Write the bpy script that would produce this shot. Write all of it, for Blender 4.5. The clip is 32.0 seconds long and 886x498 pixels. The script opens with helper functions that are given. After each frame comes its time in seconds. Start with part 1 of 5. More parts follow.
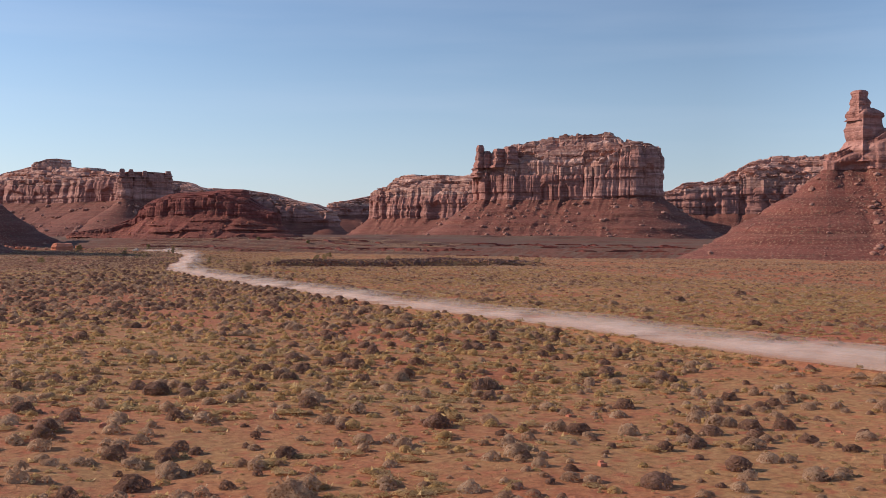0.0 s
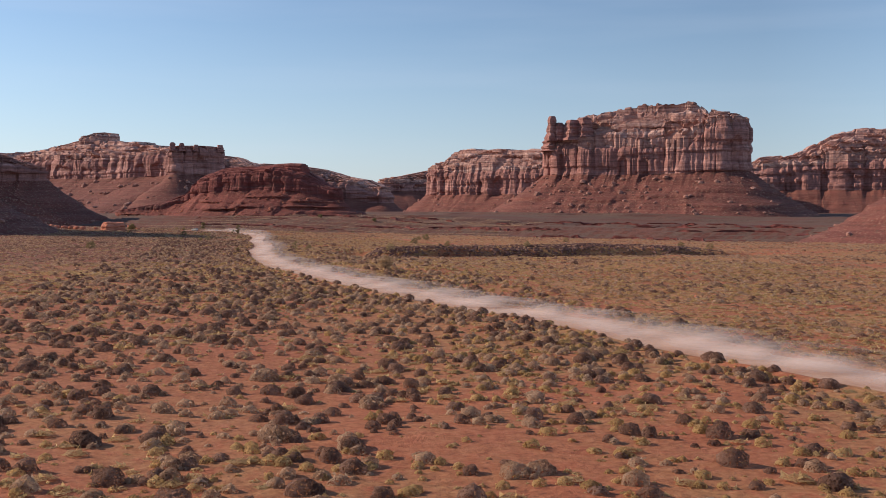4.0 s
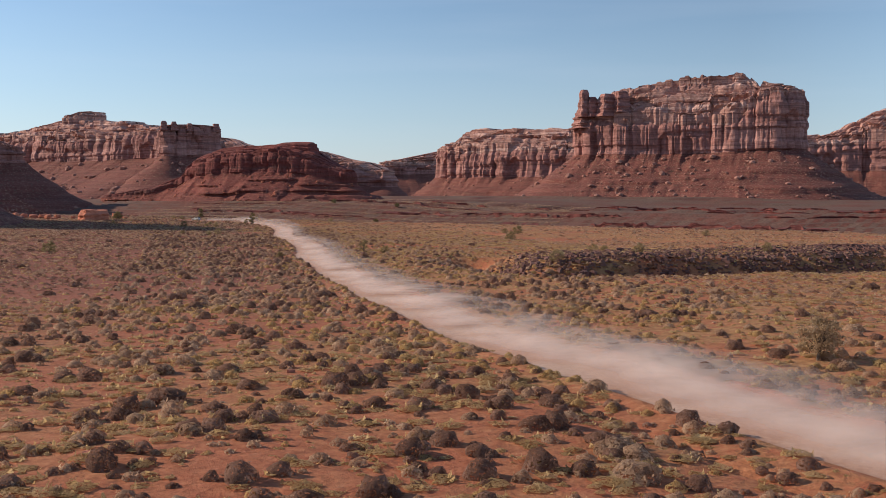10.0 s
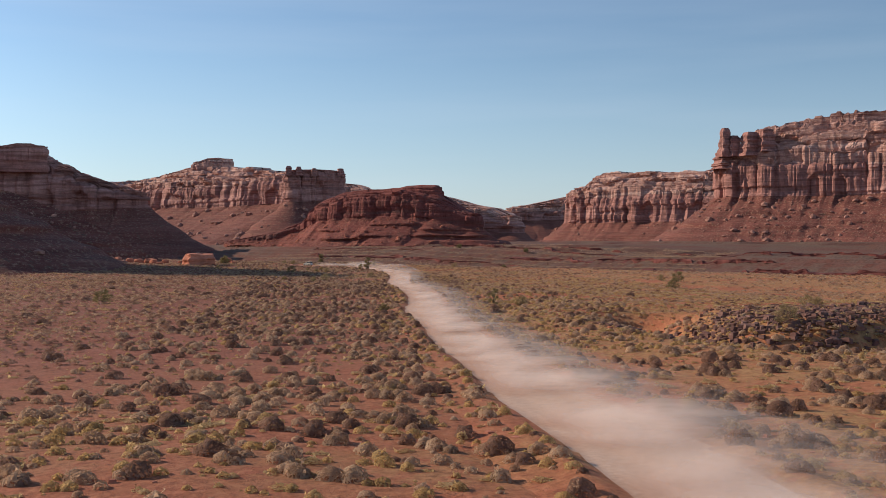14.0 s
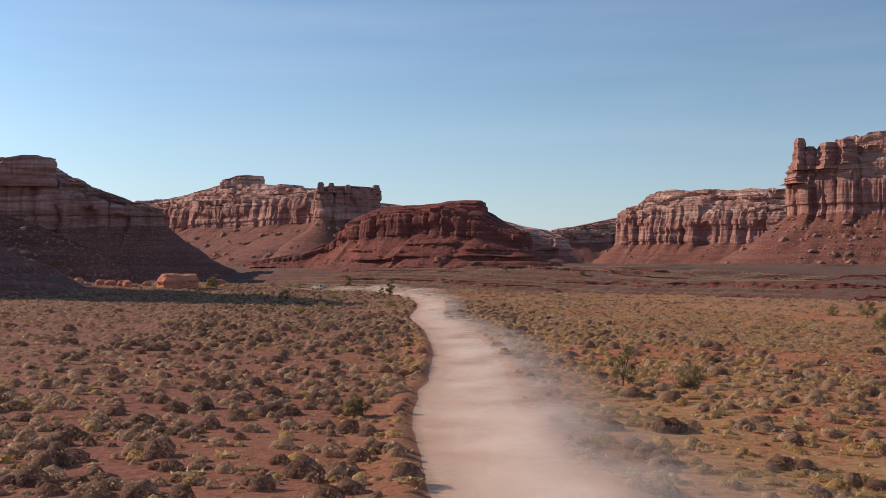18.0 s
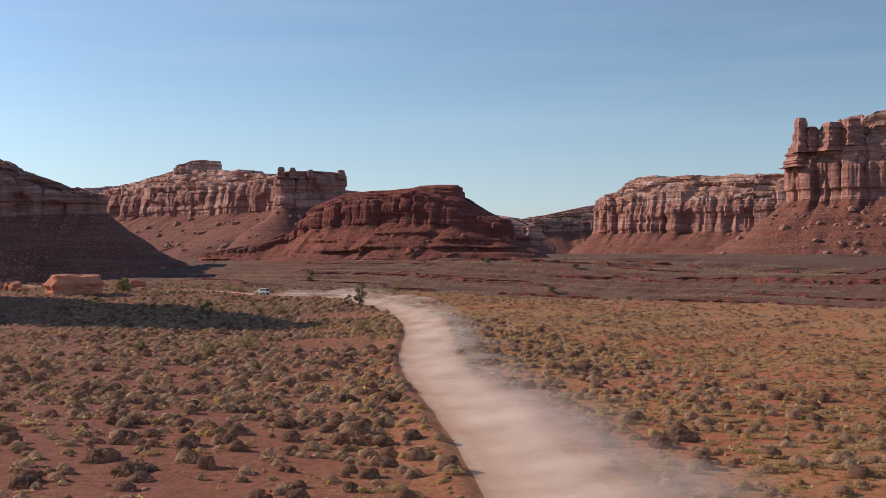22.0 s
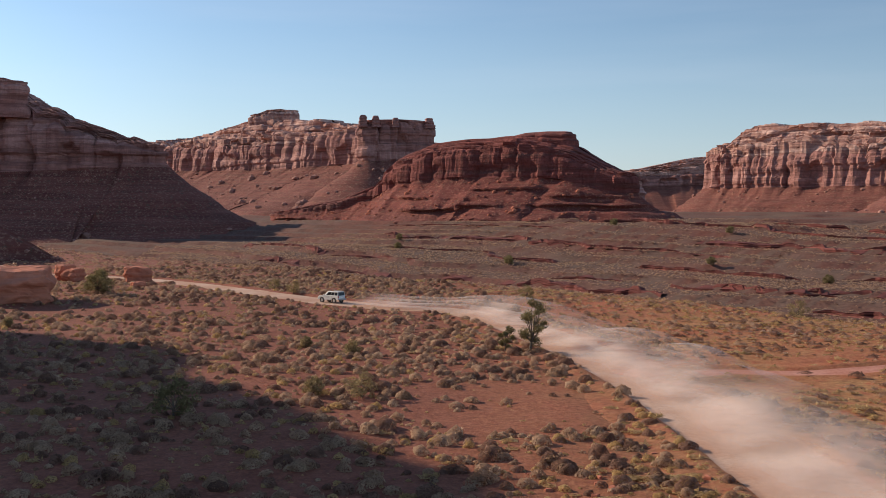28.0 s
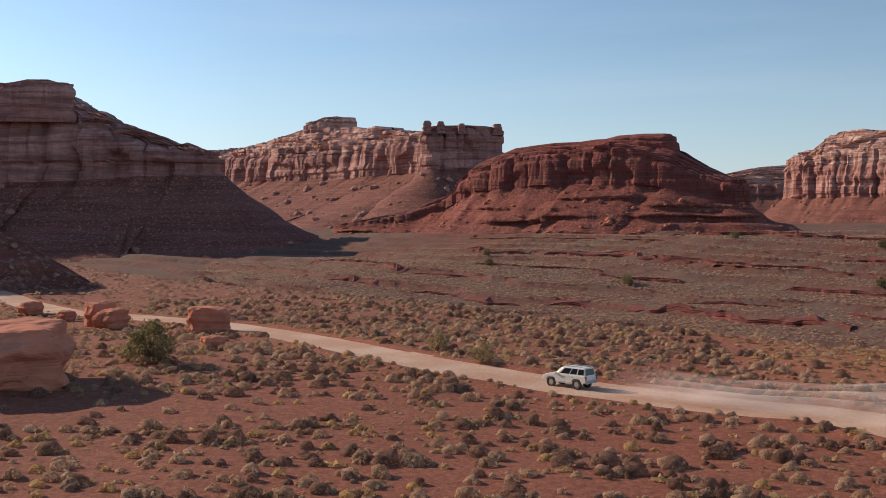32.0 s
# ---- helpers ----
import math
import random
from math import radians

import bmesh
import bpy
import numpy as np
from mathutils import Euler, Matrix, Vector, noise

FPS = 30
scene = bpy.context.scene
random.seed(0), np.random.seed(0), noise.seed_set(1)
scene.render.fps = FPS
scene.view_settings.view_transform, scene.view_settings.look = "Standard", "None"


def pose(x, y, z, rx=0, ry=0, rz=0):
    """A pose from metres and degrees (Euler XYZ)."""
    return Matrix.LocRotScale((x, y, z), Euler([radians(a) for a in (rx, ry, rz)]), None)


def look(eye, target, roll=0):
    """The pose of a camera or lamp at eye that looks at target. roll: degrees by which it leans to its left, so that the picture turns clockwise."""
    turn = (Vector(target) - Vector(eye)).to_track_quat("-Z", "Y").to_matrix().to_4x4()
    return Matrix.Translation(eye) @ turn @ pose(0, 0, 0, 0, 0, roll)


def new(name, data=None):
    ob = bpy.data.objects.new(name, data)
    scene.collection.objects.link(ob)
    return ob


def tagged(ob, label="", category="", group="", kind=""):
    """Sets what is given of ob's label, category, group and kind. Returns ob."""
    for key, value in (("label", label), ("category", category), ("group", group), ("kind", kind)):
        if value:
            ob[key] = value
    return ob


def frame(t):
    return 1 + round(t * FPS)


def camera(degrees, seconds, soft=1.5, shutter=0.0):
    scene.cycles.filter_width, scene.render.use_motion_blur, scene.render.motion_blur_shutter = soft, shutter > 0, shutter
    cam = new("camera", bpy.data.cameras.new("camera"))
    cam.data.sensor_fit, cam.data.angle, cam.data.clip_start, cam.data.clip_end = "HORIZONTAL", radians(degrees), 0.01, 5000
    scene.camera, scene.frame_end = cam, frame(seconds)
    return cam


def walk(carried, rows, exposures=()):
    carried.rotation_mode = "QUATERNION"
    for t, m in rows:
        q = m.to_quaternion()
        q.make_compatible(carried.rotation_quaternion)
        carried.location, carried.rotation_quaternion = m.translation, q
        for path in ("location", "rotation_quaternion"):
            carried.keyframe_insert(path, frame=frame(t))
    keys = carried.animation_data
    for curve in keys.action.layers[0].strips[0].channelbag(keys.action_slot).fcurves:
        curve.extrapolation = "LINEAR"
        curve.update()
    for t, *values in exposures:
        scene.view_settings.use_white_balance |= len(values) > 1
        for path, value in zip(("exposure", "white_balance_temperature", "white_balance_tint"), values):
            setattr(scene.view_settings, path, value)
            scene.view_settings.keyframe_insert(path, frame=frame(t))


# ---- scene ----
cam = camera(44.85, 32.0, soft=0.85)

# seconds, place in metres, turn to the left of +y, pitch up, roll (degrees)
PATH = [
    (0.0, -9.73, 28.45, 12.94, -23.339, -0.747, 0.110),
    (0.5, -8.71, 40.88, 12.65, -23.076, -0.801, 0.206),
    (1.0, -8.07, 53.59, 12.46, -22.813, -0.897, 0.245),
    (1.5, -7.59, 66.68, 12.45, -22.519, -1.528, 0.194),
    (2.0, -7.14, 79.93, 12.65, -22.227, -1.779, 0.169),
    (2.5, -6.73, 92.90, 12.99, -21.937, -1.833, 0.171),
    (3.0, -6.30, 105.54, 13.38, -21.641, -1.898, 0.186),
    (3.5, -5.85, 118.01, 13.73, -21.367, -1.953, 0.170),
    (4.0, -5.31, 130.52, 13.99, -21.071, -2.007, 0.169),
    (4.5, -4.69, 143.14, 14.20, -20.771, -2.070, 0.139),
    (6.5, -0.72, 194.41, 14.34, -20.781, -0.701, 0.073),
    (7.0, -0.13, 205.82, 14.24, -20.945, -0.989, 0.042),
    (7.5, 0.54, 217.23, 14.19, -21.075, -1.288, 0.001),
    (8.0, 1.52, 228.46, 14.23, -21.167, -1.613, 0.002),
    (8.5, 3.03, 240.01, 14.24, -21.215, -1.922, -0.007),
    (9.0, 4.90, 251.71, 14.12, -21.321, -2.225, -0.020),
    (9.5, 7.00, 263.25, 13.87, -21.422, -2.546, -0.014),
    (10.0, 9.26, 274.37, 13.56, -21.563, -2.840, -0.019),
    (10.5, 11.61, 284.40, 13.27, -21.616, -3.122, 0.037),
    (11.0, 13.95, 292.58, 13.08, -21.936, -2.753, -0.012),
    (11.5, 16.16, 299.77, 12.81, -21.467, -2.360, -0.029),
    (12.0, 18.32, 306.45, 12.53, -20.038, -1.986, -0.081),
    (12.5, 20.37, 312.74, 12.27, -18.721, -1.533, -0.110),
    (13.0, 22.30, 318.74, 11.99, -17.730, -1.120, -0.131),
    (13.5, 24.21, 324.77, 11.69, -16.238, -0.673, -0.135),
    (14.0, 26.43, 332.01, 11.36, -14.854, -0.317, -0.074),
    (14.5, 29.47, 342.28, 11.05, -14.015, -0.474, -0.021),
    (16.5, 47.24, 404.97, 9.97, -11.942, -0.013, 0.040),
    (17.0, 49.63, 417.57, 9.75, -12.144, 1.189, 0.087),
    (17.5, 51.70, 429.79, 9.53, -12.395, 1.073, 0.074),
    (18.0, 53.64, 441.90, 9.26, -12.631, 0.955, 0.072),
    (18.5, 55.80, 454.37, 8.83, -12.878, 0.860, 0.148),
    (19.0, 58.11, 466.78, 8.39, -13.056, 0.780, 0.098),
    (19.5, 60.39, 478.71, 8.07, -13.270, 0.738, 0.034),
    (20.0, 62.46, 490.13, 7.95, -13.502, 0.662, -0.012),
    (20.5, 64.31, 501.50, 8.28, -13.701, 0.604, -0.048),
    (21.0, 66.01, 513.35, 9.13, -13.964, 0.530, -0.057),
    (21.5, 67.62, 525.82, 10.30, -14.214, 0.454, -0.085),
    (22.0, 69.24, 538.50, 11.51, -14.471, 0.372, -0.101),
    (22.5, 70.84, 550.98, 12.60, -14.536, 0.315, -0.101),
    (23.0, 72.40, 562.99, 13.54, -14.245, -2.237, -0.107),
    (23.5, 73.91, 574.61, 14.43, -13.930, -3.523, -0.137),
    (24.0, 75.33, 585.89, 15.21, -13.624, -3.502, -0.117),
    (24.5, 76.77, 596.94, 15.84, -13.313, -3.469, -0.148),
    (25.0, 78.20, 607.84, 16.34, -12.960, -3.385, -0.107),
    (25.5, 79.57, 618.67, 16.67, -12.641, -2.563, -0.069),
    (27.5, 83.48, 662.22, 15.59, -10.464, -2.113, -0.062),
    (28.0, 82.88, 672.89, 15.28, -10.144, -2.058, -0.056),
    (28.5, 81.97, 683.63, 14.97, -9.828, -2.009, -0.074),
    (29.0, 80.83, 694.28, 14.62, -9.515, -1.901, -0.102),
    (29.5, 79.44, 704.57, 14.38, -9.214, -1.798, -0.139),
    (30.0, 77.88, 714.74, 14.40, -8.900, -1.701, -0.186),
    (30.5, 76.37, 724.69, 14.63, -8.576, -1.613, -0.187),
    (31.0, 74.97, 734.29, 14.85, -8.307, -1.542, -0.174),
    (31.5, 73.54, 743.58, 14.95, -7.994, -1.473, -0.178),
    (32.0, 72.04, 752.82, 14.99, -7.698, -1.403, -0.154),
]


def camera_pose(x, y, z, yaw, pitch, roll):
    return pose(x, y, z, 0, 0, yaw) @ pose(0, 0, 0, 90 + pitch, 0, 0) @ pose(0, 0, 0, 0, 0, roll)


walk(cam, [(row[0], camera_pose(*row[1:])) for row in PATH], exposures=[(0.0, 0.22, 6450, 17), (4.0, 0.21, 6450, 15.5), (9.0, 0.20, 6450, 14), (14.0, 0.17, 6500, 11), (22.0, 0.17, 6500, 11.5), (25.0, 0.20, 6550, 13), (28.0, 0.22, 6600, 12), (32.0, 0.26, 6680, 11.5)])

# ---- light ----
SUN_ELEVATION, SUN_TURN = 25.5, -55.0
world = bpy.data.worlds.new("desert_sky")
scene.world = world
world.use_nodes = True
wt = world.node_tree
wt.nodes.clear()
sky = wt.nodes.new("ShaderNodeTexSky")
sky.sky_type = "NISHITA"
sky.sun_disc = False
sky.sun_elevation, sky.sun_rotation = radians(SUN_ELEVATION), radians(SUN_TURN)
sky.altitude, sky.air_density, sky.dust_density, sky.ozone_density = 1300, 1.15, 0.35, 3.0
sky_bg = wt.nodes.new("ShaderNodeBackground")
sky_bg.inputs["Strength"].default_value = 0.112
sky_out = wt.nodes.new("ShaderNodeOutputWorld")
sky_way = wt.nodes.new("ShaderNodeTexCoord")
sky_sep = wt.nodes.new("ShaderNodeSeparateXYZ")
sky_ramp = wt.nodes.new("ShaderNodeValToRGB")
sky_ramp.color_ramp.elements[0].position, sky_ramp.color_ramp.elements[0].color = 0.0, (0.48, 0.48, 0.48, 1)
sky_ramp.color_ramp.elements[1].position, sky_ramp.color_ramp.elements[1].color = 0.17, (0, 0, 0, 1)
sky_mix = wt.nodes.new("ShaderNodeMix")
sky_mix.data_type = "RGBA"
sky_mix.inputs[7].default_value = (3.7, 5.0, 6.9, 1)
wt.links.new(sky_way.outputs["Generated"], sky_sep.inputs[0])
wt.links.new(sky_sep.outputs[2], sky_ramp.inputs[0])
# thin high cloud streaks
sky_map = wt.nodes.new("ShaderNodeMapping")
sky_map.inputs["Scale"].default_value = (1.6, 1.6, 17.0)
sky_map.inputs["Rotation"].default_value = (0.05, -0.07, 0.3)
cirrus = wt.nodes.new("ShaderNodeTexNoise")
cirrus.inputs["Scale"].default_value, cirrus.inputs["Detail"].default_value = 1.3, 6.0
cirrus_ramp = wt.nodes.new("ShaderNodeValToRGB")
cirrus_ramp.color_ramp.elements[0].position, cirrus_ramp.color_ramp.elements[0].color = 0.5, (0, 0, 0, 1)
cirrus_ramp.color_ramp.elements[1].position, cirrus_ramp.color_ramp.elements[1].color = 0.78, (0.14, 0.14, 0.14, 1)
cirrus_mix = wt.nodes.new("ShaderNodeMix")
cirrus_mix.data_type = "RGBA"
cirrus_mix.inputs[7].default_value = (5.6, 6.4, 7.4, 1)
wt.links.new(sky_way.outputs["Generated"], sky_map.inputs["Vector"])
wt.links.new(sky_map.outputs[0], cirrus.inputs["Vector"])
wt.links.new(cirrus.outputs["Fac"], cirrus_ramp.inputs[0])
wt.links.new(cirrus_ramp.outputs[0], cirrus_mix.inputs[0])
wt.links.new(sky_ramp.outputs[0], sky_mix.inputs[0])
wt.links.new(sky.outputs[0], sky_mix.inputs[6])
wt.links.new(sky_mix.outputs[2], cirrus_mix.inputs[6])
# the sky is deepest at a right angle to the sun and brightens towards it and opposite to it
sky_dot = wt.nodes.new("ShaderNodeVectorMath")
sky_dot.operation = "DOT_PRODUCT"
sky_dot.inputs[1].default_value = (math.sin(radians(SUN_TURN)), math.cos(radians(SUN_TURN)), 0.0)
sky_half, sky_phase = wt.nodes.new("ShaderNodeMapRange"), wt.nodes.new("ShaderNodeValToRGB")
sky_half.inputs[1].default_value, sky_half.inputs[2].default_value = -1.0, 1.0
for _ in range(3):
    sky_phase.color_ramp.elements.new(0.5)
for el, (at, v) in zip(sky_phase.color_ramp.elements, ((0.0, 1.75), (0.25, 1.25), (0.48, 0.84), (0.80, 0.98), (1.0, 1.3))):
    el.position, el.color = at, (v, v, v, 1)
sky_tone = wt.nodes.new("ShaderNodeVectorMath")
sky_tone.operation = "MULTIPLY"
wt.links.new(sky_way.outputs["Generated"], sky_dot.inputs[0])
wt.links.new(sky_dot.outputs["Value"], sky_half.inputs[0])
wt.links.new(sky_half.outputs[0], sky_phase.inputs[0])
wt.links.new(cirrus_mix.outputs[2], sky_tone.inputs[0])
wt.links.new(sky_phase.outputs[0], sky_tone.inputs[1])
wt.links.new(sky_tone.outputs[0], sky_bg.inputs["Color"])
wt.links.new(sky_bg.outputs[0], sky_out.inputs["Surface"])

sun_way = Vector((math.sin(radians(SUN_TURN)) * math.cos(radians(SUN_ELEVATION)),
                  math.cos(radians(SUN_TURN)) * math.cos(radians(SUN_ELEVATION)), math.sin(radians(SUN_ELEVATION))))
sun = new("sun", bpy.data.lights.new("sun", "SUN"))
sun.data.energy, sun.data.angle, sun.data.color = 4.8, radians(0.53), (1.0, 0.86, 0.70)
sun.matrix_world = look(sun_way * 900, (0, 0, 0))


# ---- materials ----
class Nodes:
    """A small builder for one node material."""

    def __init__(self, name, rough=0.9):
        self.mat = bpy.data.materials.new(name)
        self.mat.use_nodes = True
        self.t = self.mat.node_tree
        self.bsdf = self.t.nodes["Principled BSDF"]
        self.bsdf.inputs["Roughness"].default_value = rough
        self.bsdf.inputs["Specular IOR Level"].default_value = 0.2
        self.place = self.t.nodes.new("ShaderNodeNewGeometry").outputs["Position"]

    def add(self, kind, **inputs):
        n = self.t.nodes.new(kind)
        for key, v in inputs.items():
            self.put(n.inputs[key.replace("_", " ")], v)
        return n

    def put(self, socket, v):
        if hasattr(v, "is_output"):
            self.t.links.new(v, socket)
        else:
            socket.default_value = v

    def scaled(self, sx, sy, sz, source=None):
        n = self.t.nodes.new("ShaderNodeMapping")
        self.put(n.inputs["Vector"], source or self.place)
        n.inputs["Scale"].default_value = (sx, sy, sz)
        return n.outputs[0]

    def noise(self, vector, scale=1.0, detail=4.0, rough=0.55):
        n = self.add("ShaderNodeTexNoise", Vector=vector, Scale=scale, Detail=detail, Roughness=rough)
        return n.outputs["Fac"]

    def ramp(self, fac, stops):
        n = self.t.nodes.new("ShaderNodeValToRGB")
        self.put(n.inputs[0], fac)
        e = n.color_ramp.elements
        while len(e) < len(stops):
            e.new(0.5)
        for el, (p, c) in zip(e, stops):
            el.position, el.color = p, (*c, 1) if len(c) == 3 else c
        return n.outputs[0]

    def mix(self, fac, a, b, blend="MIX"):
        n = self.t.nodes.new("ShaderNodeMix")
        n.data_type, n.blend_type = "RGBA", blend
        for socket, v in ((n.inputs[0], fac), (n.inputs[6], a), (n.inputs[7], b)):
            self.put(socket, (*v, 1) if isinstance(v, tuple) and len(v) == 3 else v)
        return n.outputs[2]

    def maths(self, op, a, b=0.0):
        n = self.t.nodes.new("ShaderNodeMath")
        n.operation = op
        self.put(n.inputs[0], a)
        self.put(n.inputs[1], b)
        return n.outputs[0]

    def bump(self, height, strength, distance):
        n = self.add("ShaderNodeBump", Height=height, Strength=strength, Distance=distance)
        self.put(self.bsdf.inputs["Normal"], n.outputs[0])

    def done(self, colour, rough=None):
        self.put(self.bsdf.inputs["Base Color"], (*colour, 1) if isinstance(colour, tuple) else colour)
        if rough is not None:
            self.put(self.bsdf.inputs["Roughness"], rough)
        return self.mat


def plain(name, colour, rough=0.6, metal=0.0, vary=0.12, size=3.0):
    n = Nodes(name, rough)
    n.bsdf.inputs["Metallic"].default_value = metal
    dark = tuple(c * (1 - vary) for c in colour)
    light = tuple(min(1, c * (1 + vary)) for c in colour)
    return n.done(n.ramp(n.noise(n.place, size, 3), [(0.3, dark), (0.7, light)]))


def soil_material():
    n = Nodes("red_soil", 0.95)
    fine = n.noise(n.place, 1.6, 6, 0.65)
    patch = n.noise(n.place, 0.055, 5, 0.6)
    wide = n.noise(n.place, 0.012, 4, 0.5)
    red = n.ramp(fine, [(0.25, (0.20, 0.057, 0.027)), (0.5, (0.36, 0.108, 0.050)), (0.78, (0.48, 0.175, 0.09))])
    straw = n.ramp(fine, [(0.25, (0.17, 0.082, 0.033)), (0.5, (0.33, 0.178, 0.070)), (0.75, (0.47, 0.285, 0.12))])
    cover = n.ramp(n.maths("ADD", n.maths("MULTIPLY", patch, 0.6), n.maths("MULTIPLY", wide, 0.4)), [(0.41, (0.06, 0.06, 0.06)), (0.53, (0.85, 0.85, 0.85))])
    sides = n.add("ShaderNodeSeparateXYZ", Vector=n.place)
    along = sides.outputs[1]
    def span(value, lo, hi):
        m = n.add("ShaderNodeMapRange", Value=value)
        for key, v in ((1, lo), (2, hi), (3, 0.0), (4, 1.0)):
            m.inputs[key].default_value = v
        return m.outputs[0]

    west = n.maths("SUBTRACT", n.maths("MULTIPLY", along, 0.17), sides.outputs[0])
    west = n.maths("MULTIPLY", span(west, 4.0, 34.0), span(along, 330.0, 450.0))
    scrubby = n.maths("MULTIPLY", n.maths("MULTIPLY", span(along, 150.0, 215.0), span(along, 370.0, 315.0)), span(sides.outputs[0], 48.0, 14.0))
    cover = n.maths("MULTIPLY", cover, n.maths("SUBTRACT", 1.0, n.maths("MULTIPLY", n.maths("MAXIMUM", west, scrubby), 0.72)))
    flecks = n.ramp(n.noise(n.place, 0.75, 4, 0.7), [(0.33, (0, 0, 0)), (0.50, (1, 1, 1))])
    colour = n.mix(n.maths("MULTIPLY", cover, flecks), red, straw)
    mauve = n.ramp(fine, [(0.25, (0.105, 0.030, 0.019)), (0.5, (0.185, 0.056, 0.036)), (0.78, (0.27, 0.098, 0.065))])
    colour = n.mix(n.maths("MULTIPLY", west, 0.85), colour, mauve)
    litter = n.noise(n.place, 4.5, 4, 0.75)
    colour = n.mix(n.ramp(litter, [(0.52, (0, 0, 0)), (0.62, (0.34, 0.34, 0.34))]), colour, (0.42, 0.195, 0.095))
    colour = n.mix(n.ramp(litter, [(0.36, (0.5, 0.5, 0.5)), (0.44, (0, 0, 0))]), colour, (0.12, 0.05, 0.03))
    n.bump(n.noise(n.place, 2.2, 6, 0.7), 0.6, 0.25)
    return n.done(colour)


def terrace_material():
    n = Nodes("terrace_soil", 0.95)
    fine = n.noise(n.place, 0.5, 6, 0.65)
    patch = n.noise(n.place, 0.02, 5, 0.6)
    red = n.ramp(fine, [(0.25, (0.08, 0.029, 0.020)), (0.5, (0.145, 0.052, 0.035)), (0.78, (0.21, 0.088, 0.060))])
    grey = n.ramp(fine, [(0.3, (0.08, 0.048, 0.034)), (0.7, (0.175, 0.115, 0.080))])
    colour = n.mix(n.ramp(patch, [(0.36, (0.15, 0.15, 0.15)), (0.58, (0.85, 0.85, 0.85))]), red, grey)
    tilt = n.add("ShaderNodeSeparateXYZ", Vector=n.t.nodes["Geometry"].outputs["True Normal"]).outputs[2]
    ledge = n.ramp(fine, [(0.3, (0.085, 0.030, 0.022)), (0.7, (0.20, 0.072, 0.050))])
    colour = n.mix(n.ramp(tilt, [(0.82, (0.9, 0.9, 0.9)), (0.95, (0, 0, 0))]), colour, ledge)
    n.bump(n.noise(n.place, 0.6, 6, 0.7), 0.7, 0.8)
    return n.done(colour)


def road_material(name, warm=1.0):
    n = Nodes(name, 0.95)
    fine = n.noise(n.place, 3.0, 6, 0.65)
    wide = n.noise(n.place, 0.12, 4)
    a = n.ramp(fine, [(0.25, (0.40, 0.24 * warm, 0.165 * warm)), (0.75, (0.56, 0.39 * warm, 0.285 * warm))])
    b = n.ramp(fine, [(0.25, (0.34, 0.17 * warm, 0.105 * warm)), (0.75, (0.49, 0.30 * warm, 0.20 * warm))])
    n.bump(fine, 0.3, 0.05)
    return n.done(n.mix(n.ramp(wide, [(0.38, (0, 0, 0)), (0.56, (1, 1, 1))]), a, b))


def sandstone_material(name, bands, streak=0.5, stretch=0.05, relief=2.0, lift=1.5, upright=0.0, lines=0.0):
    """Layered rock: bands by height, bent by noise, with dark stains that run down the faces."""
    n = Nodes(name, 0.92)
    layer = n.noise(n.scaled(0.004, 0.004, stretch), 1.0, 8, 0.75)
    base = n.ramp(layer, bands)
    stain = n.noise(n.scaled(0.09, 0.09, 0.006), 1.0, 5, 0.6)
    fine = n.noise(n.place, 0.22, 6, 0.7)
    dark = n.mix(0.62, base, (0.10, 0.035, 0.025))
    colour = n.mix(n.maths("MULTIPLY", n.ramp(stain, [(0.5, (0, 0, 0)), (0.66, (1, 1, 1))]), streak), base, dark)
    colour = n.mix(0.55, colour, n.ramp(fine, [(0.3, (0.30, 0.30, 0.30)), (0.7, (0.95, 0.95, 0.95))]), "MULTIPLY")
    if lines:
        seam = n.noise(n.scaled(0.012, 0.012, 0.30), 1.0, 4, 0.6)
        colour = n.mix(n.ramp(seam, [(0.40, (lines, lines, lines)), (0.48, (0, 0, 0))]), colour, (0.13, 0.058, 0.046))
    colour = n.mix(1.0, colour, (lift, lift * 0.98, lift * 0.99), "MULTIPLY")
    h = n.maths("ADD", n.noise(n.scaled(0.02, 0.02, stretch * 4), 1.0, 6, 0.7), n.maths("MULTIPLY", fine, 0.6))
    if upright:
        h = n.maths("ADD", h, n.maths("MULTIPLY", n.noise(n.scaled(0.16, 0.16, 0.014), 1.0, 5, 0.65), upright))
    n.bump(h, 1.0, relief)
    return n.done(colour)


SAND = [(0.25, (0.26, 0.120, 0.098)), (0.42, (0.41, 0.200, 0.160)), (0.5, (0.31, 0.143, 0.114)), (0.58, (0.47, 0.252, 0.205)), (0.72, (0.37, 0.175, 0.140))]
REDROCK = [(0.28, (0.14, 0.041, 0.033)), (0.45, (0.27, 0.081, 0.064)), (0.52, (0.18, 0.054, 0.043)), (0.62, (0.34, 0.115, 0.09)), (0.75, (0.23, 0.069, 0.054))]
PALE = [(0.25, (0.29, 0.142, 0.108)), (0.42, (0.47, 0.27, 0.208)), (0.5, (0.35, 0.185, 0.143)), (0.6, (0.55, 0.355, 0.284)), (0.74, (0.42, 0.235, 0.18))]
M_SOIL, M_TERRACE, M_ROAD, M_TRACK = soil_material(), terrace_material(), road_material("graded_dirt"), road_material("red_track_dirt", 0.72)
M_CLIFF = sandstone_material("cliff_sandstone", SAND, 0.30, 0.035, 2.6, 1.16, 0.7, 0.6)
M_CAP = sandstone_material("cap_sandstone", PALE, 0.35, 0.09, 2.6, 1.42, 0.0, 0.7)
M_LEDGE = sandstone_material("ledge_shale", REDROCK, 0.4, 0.3, 0.5, 0.8)
